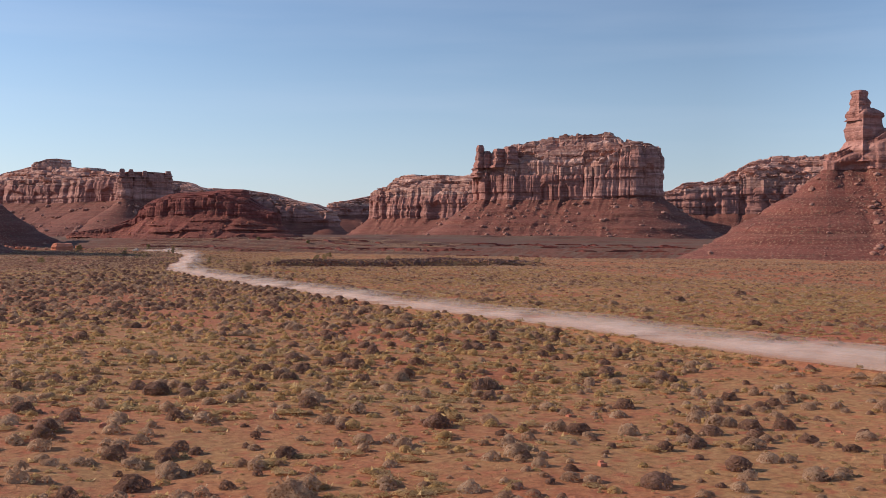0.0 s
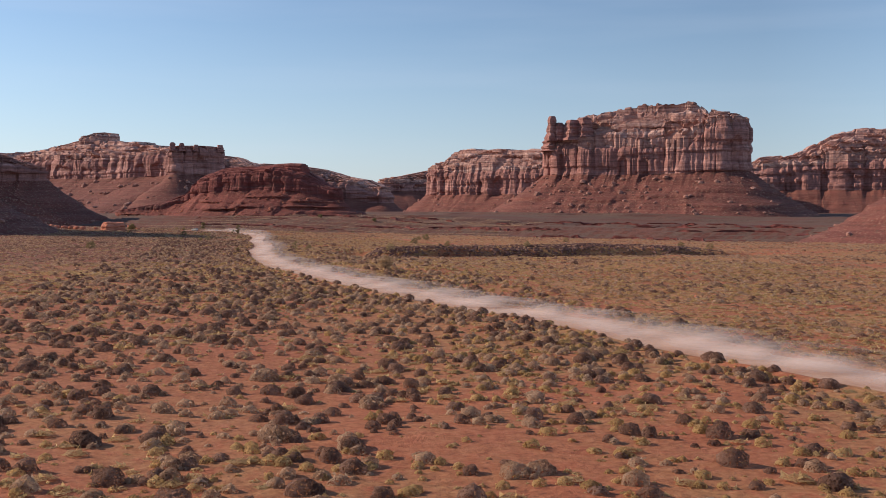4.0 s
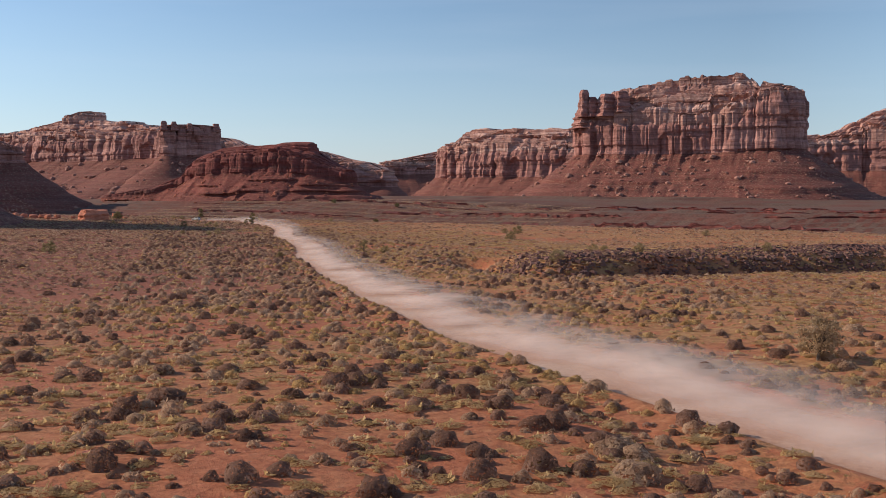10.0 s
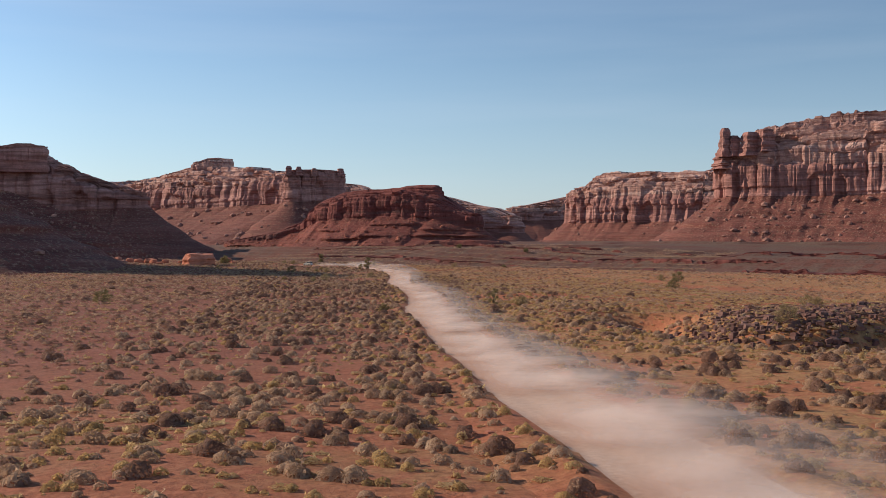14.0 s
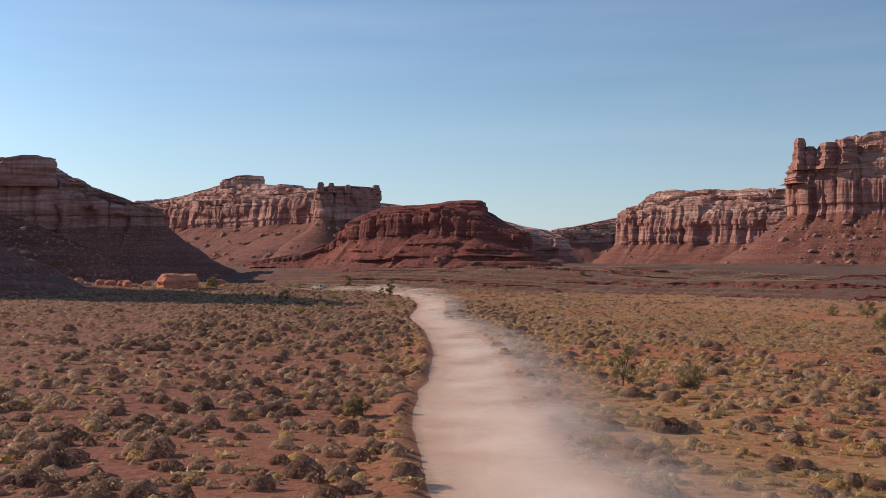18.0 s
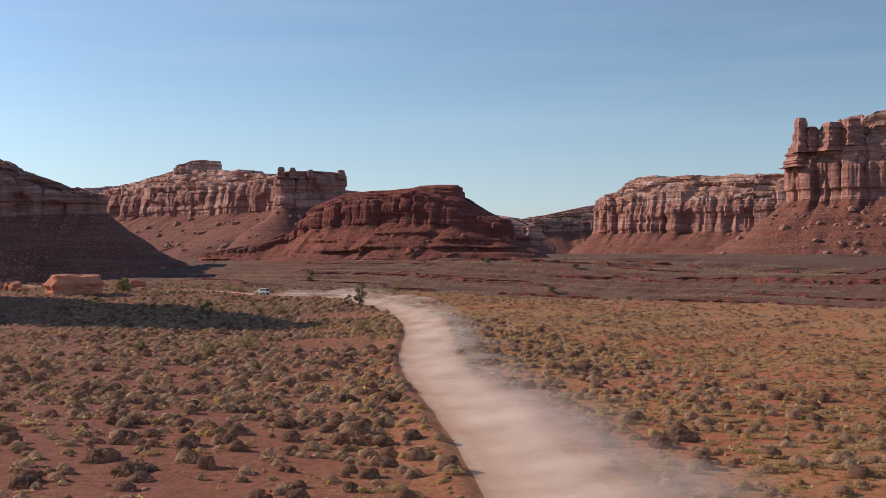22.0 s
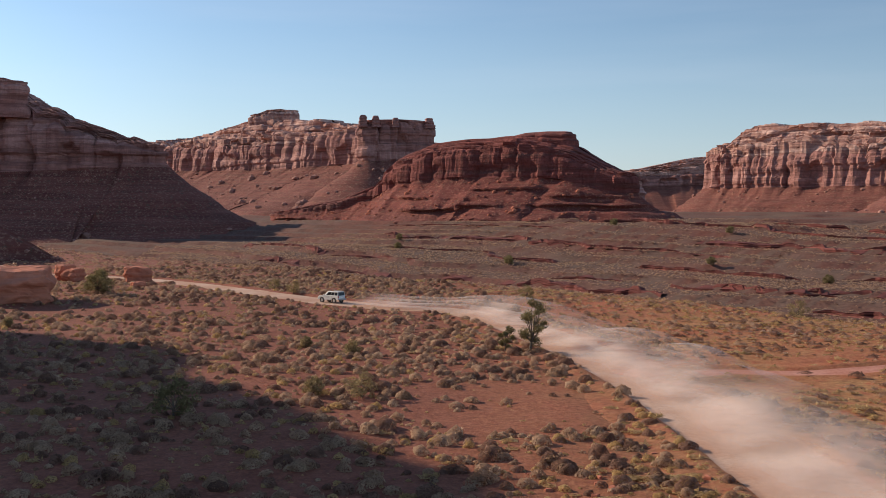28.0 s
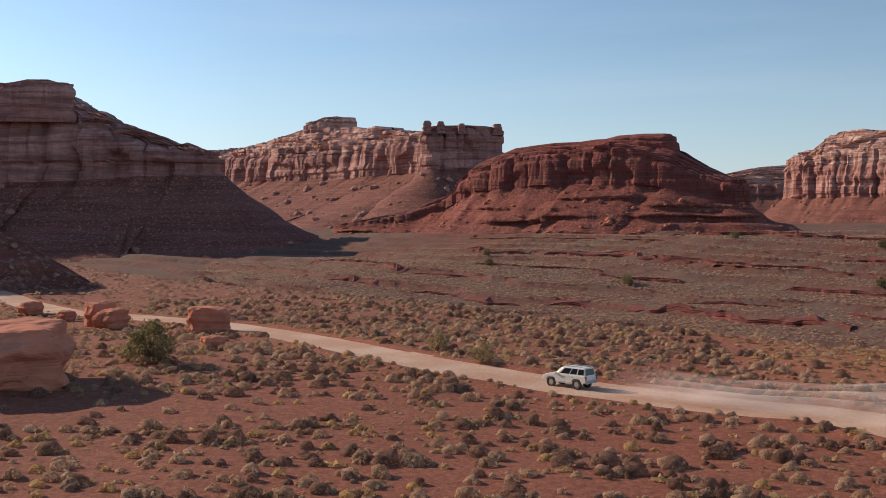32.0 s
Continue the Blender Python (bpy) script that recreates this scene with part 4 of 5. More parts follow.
def field(rng, count, x0, x1, y0, y1, keep):
    xy = np.column_stack([rng.uniform(x0, x1, count), rng.uniform(y0, y1, count)])
    d = np.minimum(line_distance(xy[:, 0], xy[:, 1], ROAD_LINE) - ROAD_HALF, line_distance(xy[:, 0], xy[:, 1], SIDE_LINE) - SIDE_HALF)
    ok = (d > 0.7) & (beyond_edge(xy[:, 0], xy[:, 1]) < 40) & (rng.random(count) < keep(xy[:, 0], xy[:, 1], d))
    bare = np.minimum(((xy[:, 0] - 104) / 9) ** 2 + ((xy[:, 1] - 758) / 11) ** 2, ((xy[:, 0] - 129) / 13) ** 2 + ((xy[:, 1] - 768) / 9) ** 2)
    yard = ((xy[:, 0] - 60) / 17) ** 2 + ((xy[:, 1] - 838) / 6) ** 2
    wash = ((xy[:, 0] - 94) / 10) ** 2 + ((xy[:, 1] - 693) / 9) ** 2
    ok &= ((bare > 1) & (yard > 1) & (wash > 1)) | (rng.random(count) < 0.12)
    return xy[ok]


rng = np.random.default_rng(77)
BUSHES = [bush_template(s, 9, 1.0, 6, 0.46, 0.8) for s in range(1, 10)]
BUSHES_FAR = [bush_template(s, 3, 0.92, 5, 0.65) for s in range(11, 18)]
DRY = [bush_template(s, 10, 1.02, 7, 0.42, 0.9) for s in range(21, 28)]
MATS = [bush_template(s, 5, 0.42, 5, 0.55, 1.2) for s in range(61, 67)]
TINY = [bush_template(s, 3, 0.75, 5, 0.8) for s in range(41, 47)]
TUFTS = [tuft_template(s) for s in range(31, 36)]
MOTES = [bush_template(s, 2, 0.7, 4, 0.8) for s in range(81, 87)]


def clump(x, y, seed, size=24):
    return fbm(x / size, y / size, seed, 3)


# where the plants are seen from close by
FLIGHT_Y, FLIGHT_X = (0, 200, 330, 470, 600, 700, 860), (4, 18, 38, 64, 84, 90, 84)


def stuff(name, label, templates, xy, sizes, material, squash=(0.75, 1.1)):
    sizes = sizes * (0.92 + 0.06 * smooth(600, 730, xy[:, 1])) * (0.88 if templates is BUSHES or templates is DRY else 1.0)
    close = np.abs(xy[:, 0] - np.interp(xy[:, 1], FLIGHT_Y, FLIGHT_X)) < 38 if templates is BUSHES or templates is DRY else np.ones(len(xy), bool)
    for pick, tpl, title in ((close, templates, name), (~close, BUSHES_FAR, name.replace("cover", "fringe"))):
        if pick.any():
            me = scatter_mesh(title, tpl, on_ground(xy[pick], -0.03), sizes[pick], material, rng, squash, flat=False)
            tagged(new(title, me), label, "desert plants", kind="stuff")


def west_of_road(x, y):
    return smooth(4, 34, 0.17 * y - x) * smooth(330, 450, y)


def shrub_sizes(n, small, large):
    return small + (large - small) * rng.random(n) ** 1.8


NEAR, AREA, BEHIND = (-90, 165, 45, 960), (165, 330, 45, 900), (-60, 200, 960, 1420)


def seen_side(x, y):
    return x > -18 - np.maximum(0, y - 330) * 0.13


sage_xy = field(rng, 84000, *NEAR, lambda x, y, d: (1 - 0.5 * smooth(200, 150, y)) * (smooth(0.38, 0.58, clump(x, y, 71)) * 0.6 + 0.24 - 0.08 * (y > 450) * (1 - west_of_road(x, y)) + 0.12 * smooth(330, 420, y - 1.2 * x) * smooth(700, 620, y) + (0.12 + 0.26 * west_of_road(x, y)) * smooth(600, 690, y) + 0.2 * (y < 330) * (y > 185) * (x < 60)) * seen_side(x, y))
stuff("sagebrush_cover", "grey-green sagebrush scattered over red soil", BUSHES, sage_xy, shrub_sizes(len(sage_xy), 0.3, 0.95), M_SAGE)
black_xy = field(rng, 50000, *NEAR, lambda x, y, d: (smooth(0.42, 0.6, clump(x, y, 72, 34)) * 0.25 + 0.12 + 0.55 * smooth(160, 200, y) * smooth(352, 325, y) * smooth(72, 46, x) * (0.45 + smooth(0.38, 0.56, clump(x, y, 76, 16))) + 0.08 * (y > 430) + 0.36 * smooth(430, 480, y) * smooth(690, 620, y) * west_of_road(x, y) + 0.16 * smooth(600, 700, y)) * seen_side(x, y))
stuff("blackbrush_cover", "dark brown blackbrush scattered over red soil", DRY, black_xy, shrub_sizes(len(black_xy), 0.36, 1.1), M_BLACK)
rabbit_xy = field(rng, 78000, *NEAR, lambda x, y, d: (1 - 0.45 * west_of_road(x, y)) * (smooth(0.40, 0.60, clump(x, y, 73, 40)) * (0.72 - 0.42 * west_of_road(x, y)) + 0.45 * np.exp(-(d / 4.0) ** 2) + 0.10) * seen_side(x, y))
stuff("rabbitbrush_cover", "yellow-green rabbitbrush by the road and on the flats", BUSHES, rabbit_xy, shrub_sizes(len(rabbit_xy), 0.28, 0.75), M_RABBIT)
grass_xy = field(rng, 150000, *NEAR, lambda x, y, d: (1 - 0.45 * west_of_road(x, y)) * (smooth(0.36, 0.6, clump(x, y, 74, 30)) * 0.6 + 0.12) * seen_side(x, y))
stuff("bunchgrass_cover", "straw-coloured dry bunchgrass tufts on red soil", TUFTS, grass_xy, shrub_sizes(len(grass_xy), 0.22, 0.6), M_STRAW)
mat_xy = field(rng, 150000, *NEAR, lambda x, y, d: (1 - 0.86 * west_of_road(x, y)) * (smooth(0.42, 0.58, clump(x, y, 75, 22)) * 0.6 + 0.1) * (0.6 + 0.4 * (y > 260) + 0.6 * smooth(200, 150, y)) * seen_side(x, y))
stuff("drygrass_cover", "pale straw-coloured dry grass patches between shrubs", MATS, mat_xy, shrub_sizes(len(mat_xy), 0.35, 1.0), M_STRAW)
far_sage = field(rng, 24000, *AREA, lambda x, y, d: smooth(0.36, 0.62, clump(x, y, 71)) * 0.7 + 0.25)
stuff("sagebrush_flat", "grey-green sagebrush on the open flat", TINY, far_sage, shrub_sizes(len(far_sage), 0.4, 1.0), M_SAGE)
back_sage = field(rng, 15000, *BEHIND, lambda x, y, d: smooth(0.3, 0.6, clump(x, y, 71)) * 0.7 + 0.3)
stuff("sagebrush_upland", "grey-green sagebrush below the cliffs", BUSHES_FAR, back_sage, shrub_sizes(len(back_sage), 0.4, 1.1), M_SAGE)
back_black = field(rng, 9000, *BEHIND, lambda x, y, d: 0 * x + 0.6)
stuff("blackbrush_upland", "dark brown blackbrush below the cliffs", BUSHES_FAR, back_black, shrub_sizes(len(back_black), 0.4, 1.1), M_BLACK)
far_black = field(rng, 11000, *AREA, lambda x, y, d: smooth(0.4, 0.62, clump(x, y, 72, 34)) * 0.6 + 0.15)
stuff("blackbrush_flat", "dark brown blackbrush on the open flat", TINY, far_black, shrub_sizes(len(far_black), 0.4, 1.0), M_BLACK)
far_grass = field(rng, 22000, *AREA, lambda x, y, d: 0 * x + 0.6)
stuff("bunchgrass_flat", "straw-coloured dry bunchgrass on the open flat", TUFTS, far_grass, shrub_sizes(len(far_grass), 0.3, 0.8), M_STRAW)


def terrace_field(count, density, low):
    xy = np.column_stack([rng.uniform(20, 540, count), rng.uniform(660, 1400, count)])
    e = beyond_edge(xy[:, 0], xy[:, 1])
    patch = fbm(xy[:, 0] / 45, xy[:, 1] / 45, 81, 3)
    bearing = (xy[:, 0] - 60) < 0.75 * (xy[:, 1] - 560)
    return xy[(e > 30) & (e < 460) & bearing & (rng.random(count) < density * smooth(0.3, 0.6, patch) + low)]


plain_xy = np.concatenate([field(rng, 7000, -280, 0, 40, 960, lambda x, y, d: 0.8 * (1.0 - seen_side(x, y))), field(rng, 8000, 330, 560, 40, 700, lambda x, y, d: 0 * x + 0.8)])
stuff("sagebrush_plain", "grey-green sagebrush on the wide plain", TINY, plain_xy, shrub_sizes(len(plain_xy), 0.35, 1.0), M_SAGE)
terrace_xy = terrace_field(150000, 0.60, 0.36)
stuff("terrace_scrub", "small grey scrub on the stony terraces", MOTES, terrace_xy, shrub_sizes(len(terrace_xy), 0.4, 1.0), M_SAGE)
terrace_dark = terrace_field(26000, 0.4, 0.2)
stuff("terrace_blackbrush", "dark low scrub on the stony terraces", TINY, terrace_dark, shrub_sizes(len(terrace_dark), 0.4, 1.1), M_BLACK)

# ---- stones lying on the ground ----
def slab_template(seed, thick):
    """An angular broken slab with uneven corners."""
    r = np.random.default_rng(seed)
    n = 5
    a = np.sort(r.uniform(0, 2 * np.pi, n) * 0.25 + np.arange(n) * 2 * np.pi / n)
    q = r.uniform(0.65, 1.05, n)
    low = np.column_stack([q * np.cos(a), q * np.sin(a), np.full(n, -0.3)])
    top = np.column_stack([0.86 * q * np.cos(a), 0.86 * q * np.sin(a), thick + r.uniform(-0.12, 0.12, n)])
    peak = [[r.uniform(-0.2, 0.2), r.uniform(-0.2, 0.2), thick + 0.06]]
    f = []
    for i in range(n):
        j = (i + 1) % n
        f += [(i, j, n + j), (i, n + j, n + i), (n + i, n + j, 2 * n)]
    return np.concatenate([low, top, peak]), np.array(f)


SLABS = [slab_template(s, f) for s, f in ((51, 0.28), (52, 0.4), (53, 0.2), (54, 0.5), (55, 0.34))]
stone_xy = np.concatenate([field(rng, 6000, 10, 110, 640, 800, lambda x, y, d: smooth(0.5, 0.62, clump(x, y, 91, 12))),
                           field(rng, 6000, -10, 110, 40, 640, lambda x, y, d: smooth(0.56, 0.68, clump(x, y, 92, 9)))])
me = scatter_mesh("loose_stones", SLABS, on_ground(stone_xy), 0.08 + 0.32 * rng.random(len(stone_xy)) ** 3, M_BOULDER, rng)
tagged(new("loose_stones", me), "flat broken red stones lying on bare soil", "stones", kind="stuff")

# dark stony bank above the gully
bank_n = 24000
bank_xy = np.column_stack([rng.uniform(84, 212, bank_n), rng.uniform(426, 500, bank_n)])
gd = line_distance(bank_xy[:, 0], bank_xy[:, 1], GULLY)
up = bank_xy[:, 1] - np.interp(bank_xy[:, 0], BANK_X, BANK_Y)
bank_ok = (up > -1.0) & (rng.random(bank_n) < smooth(46, 8, up) * (0.35 + smooth(0.35, 0.6, fbm(bank_xy[:, 0] / 11, bank_xy[:, 1] / 11, 95, 3))))
bank_xy = bank_xy[bank_ok]
bank_size = 0.2 + 0.55 * rng.random(len(bank_xy)) ** 2.0
outcrop = tagged(new("rock_outcrop"), "dark broken sandstone slabs on a gully bank", "rock outcrop")
big = np.argsort(-bank_size)[:220]
slab_meshes = [mesh_of("slab", v, f, M_DARKROCK) for v, f in SLABS]
bank_place = on_ground(bank_xy, 0.05)
for i in big:
    ob = new("slab", slab_meshes[int(rng.integers(0, 5))])
    ob.matrix_world = pose(*bank_place[i], rng.uniform(-14, 14), rng.uniform(-14, 14), rng.uniform(0, 360)) @ Matrix.Scale(float(bank_size[i]) * 1.15, 4)
    ob.parent = outcrop
rest = np.setdiff1d(np.arange(len(bank_xy)), big)
me = scatter_mesh("rubble", SLABS, bank_place[rest], bank_size[rest], M_DARKROCK, rng)
tagged(part("rubble", me, None, outcrop), kind="stuff")


# ---- boulders ----
def boulder(x, y, size, seed, boxy, tall, turn, label, cuts=3):
    bm = bmesh.new()
    bmesh.ops.create_icosphere(bm, subdivisions=cuts + 1, radius=1.0)
    off = Vector((seed * 3.1, seed * 1.7, seed * 0.9))
    for v in bm.verts:
        c = v.co.copy()
        m = max(abs(c.x), abs(c.y), abs(c.z))
        c = c.lerp(c / m * 0.85, boxy)
        band = 0.045 * math.sin(c.z * 9 + 2 * noise.noise(c * 1.2 + off))
        grow = 1 + 0.24 * noise.noise(c * 0.9 + off) + 0.13 * noise.noise(c * 2.3 + off) + 0.05 * noise.noise(c * 6 + off) + band * (1 - abs(c.z) * 0.6)
        v.co = (c.x * grow, c.y * grow * 0.85, (c.z * grow) * tall)
    ob = part("boulder", bm, M_BOULDER)
    z = float(ground_height(np.array([x]), np.array([y]))[0])
    ob.matrix_world = pose(x, y, z + size * tall * 0.62, 0, 0, turn) @ Matrix.Scale(size, 4)
    return tagged(ob, label, "boulder", "boulders by the road")


boulder(45.0, 849.5, 7.8, 3, 0.52, 0.47, 18, "huge flat-topped red sandstone boulder", 4)
boulder(60.5, 897.0, 2.9, 4, 0.85, 0.72, 10, "square red sandstone block beside the road")
boulder(47.0, 903.0, 2.4, 5, 0.5, 0.75, 60, "red sandstone boulder among scrub")
boulder(44.5, 908.0, 2.0, 6, 0.7, 1.1, 35, "upright red sandstone rock among scrub")
boulder(62.5, 876.0, 1.5, 8, 0.6, 0.45, 20, "low flat red sandstone slab")
for bx, by, bs, bt, seed in ((22, 905, 2.6, 0.8, 11), (17, 902, 3.0, 0.6, 12), (24, 893, 2.0, 0.9, 13), (27, 888, 1.8, 0.5, 14), (12, 912, 2.2, 0.8, 15), (30, 930, 2.0, 0.7, 16),
                             (-2, 880, 3.2, 0.7, 17), (8, 868, 2.4, 0.8, 18), (-14, 850, 3.4, 0.7, 19), (2, 846, 1.8, 0.6, 20), (38, 918, 1.4, 0.7, 21)):
    boulder(bx, by, bs, seed, 0.55, bt, seed * 37, "rounded red sandstone boulder at the slope's foot", 2)


# ---- trees and large shrubs ----
def tube(bm, a, b, ra, rb, seg=7):
    a, b = Vector(a), Vector(b)
    q = (b - a).to_track_quat("Z", "Y").to_matrix()
    rings = []
    for p, r_ in ((a, ra), (b, rb)):
        rings.append([bm.verts.new(p + q @ Vector((r_ * math.cos(2 * math.pi * i / seg), r_ * math.sin(2 * math.pi * i / seg), 0))) for i in range(seg)])
    for i in range(seg):
        bm.faces.new((rings[0][i], rings[0][(i + 1) % seg], rings[1][(i + 1) % seg], rings[1][i]))


def leaf_cloud(clumps, seed, leaf=0.16, count=90):
    """Many small leaves round the given clump centres (x, y, z, radius)."""
    r = np.random.default_rng(seed)
    verts = []
    for cx, cy, cz, cr in clumps:
        d = r.normal(size=(count, 3))
        d /= np.linalg.norm(d, axis=1)[:, None]
        p = np.array([cx, cy, cz]) + d * cr * r.uniform(0.45, 1.08, (count, 1)) * [1, 1, 0.85]
        u = r.normal(size=(count, 3))
        u /= np.linalg.norm(u, axis=1)[:, None]
        w = np.cross(u, d)
        s_ = leaf * r.uniform(0.6, 1.4, (count, 1))
        verts.append(np.stack([p - u * s_, p + w * s_ * 0.6, p + u * s_, p - w * s_ * 0.6], 1).reshape(-1, 3))
    v = np.concatenate(verts)
    return v, np.arange(len(v)).reshape(-1, 4)


def tree(name, x, y, height, width, seed, label, trunk_share=0.35, lean=(0.1, 0.0), material=M_GREEN, clumps=12, count=110, leaf=0.17, category="tree"):
    r = random.Random(seed)
    z = float(ground_height(np.array([x]), np.array([y]))[0])
    thing = tagged(new(name), label, category)
    thing.location = (x, y, z)
    bm = bmesh.new()
    top = Vector((lean[0] * height, lean[1] * height, height * 0.62))
    fork = top * (trunk_share / 0.62)
    tube(bm, (0, 0, -0.2), fork * 0.5, 0.055 * height ** 0.8, 0.042 * height ** 0.8)
    tube(bm, fork * 0.5, fork, 0.042 * height ** 0.8, 0.034 * height ** 0.8)
    blobs = []
    for i in range(clumps):
        a = 2 * math.pi * i / clumps * 2.4 + r.uniform(-0.4, 0.4)
        h = trunk_share + (0.93 - trunk_share) * (i + 0.5) / clumps
        out = width * 0.5 * math.sin(math.pi * min(1, (h - trunk_share) / (1 - trunk_share) * 0.72 + 0.22)) * r.uniform(0.45, 0.85)
        c = Vector((lean[0] * height * h + out * math.cos(a), lean[1] * height * h + out * math.sin(a), h * height))
        tube(bm, fork.lerp(top, 0.4 * r.random()), c, 0.018 * height ** 0.8, 0.007 * height ** 0.8, 5)
        blobs.append((*c, width * r.uniform(0.13, 0.22)))
    part("trunk", bm, M_BARK, thing, "twisted grey-brown trunk and limbs")
    part("crown", mesh_of("crown", *leaf_cloud(blobs, seed, leaf, count), material), None, thing, "uneven sparse foliage")
    return thing


tree("juniper_tree", 113, 787, 5.9, 3.3, 41, "gnarled juniper tree leaning beside the dirt road", 0.16, (0.10, -0.04), clumps=19, count=150, leaf=0.12)
tree("juniper_shoot", 110.3, 787.5, 2.8, 2.2, 42, "young green juniper beside the gnarled tree", 0.12, clumps=9, count=120, leaf=0.13)
tree("bare_shrub", 60.5, 333.5, 3.0, 3.4, 43, "half-bare rounded desert shrub with grey limbs", 0.18, clumps=34, count=90, leaf=0.10, material=M_DRYLEAF, category="shrub")
tree("dry_shrub", 87, 524, 3.4, 2.6, 44, "spiky half-dead shrub with green base", 0.1, clumps=12, count=60, leaf=0.12, category="shrub")
GREENS = [(16, 550, 3.4), (175, 632, 2.6), (132, 491, 3.2), (158, 591, 3.4), (174, 619, 3.6), (160, 815, 3.2), (57.5, 861, 4.6), (87, 868, 2.6), (205, 1175, 4.5), (77, 756, 3.4), (98, 444, 3.0), (140, 500, 2.4),
          (88, 764, 2.0), (240, 600, 3.0), (80, 687, 3.2), (136, 906, 3.0), (144, 985, 3.6), (206, 1180, 4.2), (127, 842, 2.8), (169, 1300, 4.6), (284, 1121, 4.2), (290, 1268, 4.6), (162, 1256, 4.2),
          (101, 716, 2.8), (92, 763, 2.8), (210, 455, 2.8), (216, 446, 3.2), (91.5, 521, 2.4), (63, 509, 1.7), (74.4, 674.7, 2.2), (66, 682, 1.8), (52, 818, 1.6), (93.5, 788, 1.9), (89, 797, 1.5), (120, 452, 2.6), (146, 447, 2.4), (90, 857, 2.6), (177, 912, 3.0), (300, 1050, 4.0), (330, 1200, 4.4)]
for k_, (jx, jy, js) in enumerate(GREENS):
    if js < 3.3:
        tree("desert_shrub", jx, jy, js * 0.75, js * 1.1, 60 + k_, "twiggy olive-grey desert shrub on red soil", 0.05, (0, 0), M_OLIVE, 15, 110, 0.085, "shrub")["group"] = "desert shrubs"
        continue
    tree("juniper_bush", jx, jy, js * 0.85, js * 1.2, 60 + k_, "dark green rounded juniper bush on red soil", 0.12, (0, 0), clumps=11 if js < 4 else 26, count=90 if js < 4 else 130, leaf=0.15, category="shrub")["group"] = "juniper bushes"

# single large shrubs near the road
shrub_mesh = [mesh_of("sagebrush", *bush_template(200 + k_, 150, 0.76, 10, 0.24, 0.7), M_SAGE) for k_ in range(3)]
shrub_mesh += [mesh_of("blackbrush", *bush_template(210 + k_, 170, 0.78, 10, 0.24, 0.9), M_BLACK) for k_ in range(3)]
single = field(rng, 900, 0, 125, 60, 860, lambda x, y, d: 0.5 * (d > 2.2))[:240]
for (sx, sy, sz), u in zip(on_ground(single, -0.04), rng.random(len(single))):
    dark_one = u > 0.55
    ob = new("blackbrush" if dark_one else "sagebrush", shrub_mesh[int(u * 300) % 3 + (3 if dark_one else 0)])
    ob.matrix_world = pose(sx, sy, sz, 0, 0, 360 * u) @ Matrix.Scale(0.7 + 0.55 * ((u * 7) % 1), 4)
    tagged(ob, "rounded dark blackbrush on red soil" if dark_one else "rounded grey-green sagebrush on red soil", "shrub", "single shrubs by the road")


# ---- car ----
M_PAINT = plain("silver_white_paint", (0.56, 0.54, 0.49), 0.35, 0.15, 0.06, 1.5)
M_TRIM = plain("grey_bumper_plastic", (0.30, 0.28, 0.26), 0.6)
M_GLASS = plain("tinted_glass", (0.012, 0.013, 0.015), 0.12)
M_TYRE = plain("dusty_rubber", (0.07, 0.055, 0.045), 0.9)
M_RIM = plain("alloy_rim", (0.50, 0.49, 0.47), 0.35, 0.8)
M_LAMP_RED = plain("red_lamp_lens", (0.35, 0.02, 0.015), 0.2)
M_LAMP_CLEAR = plain("clear_lamp_lens", (0.75, 0.75, 0.72), 0.1)


def box_part(name, x0, x1, y0, y1, z0, z1, material, parent, label="", bevel=0.02):
    bm = bmesh.new()
    bmesh.ops.create_cube(bm, size=1)
    for v in bm.verts:
        v.co = ((x0 + x1) / 2 + v.co.x * (x1 - x0), (y0 + y1) / 2 + v.co.y * (y1 - y0), (z0 + z1) / 2 + v.co.z * (z1 - z0))
    bmesh.ops.bevel(bm, geom=list(bm.edges), offset=bevel, segments=2, affect="EDGES", profile=0.5)
    return part(name, bm, material, parent, label)


def panel_part(name, corners, u0, u1, v0, v1, material, parent, proud=0.012, label=""):
    """A pane on a slanted face: corners run lower left, lower right, upper right, upper left."""
    a, b, c, d = (Vector(k_) for k_ in corners)
    nrm = (b - a).cross(d - a).normalized()
    bm = bmesh.new()
    pts = [a.lerp(b, u).lerp(d.lerp(c, u), v) for u, v in ((u0, v0), (u1, v0), (u1, v1), (u0, v1))]
    outer = [bm.verts.new(q + nrm * proud) for q in pts]
    inner = [bm.verts.new(q - nrm * 0.02) for q in pts]
    bm.faces.new(outer)
    for i in range(4):
        bm.faces.new((inner[i], inner[(i + 1) % 4], outer[(i + 1) % 4], outer[i]))
    return part(name, bm, material, parent, label)


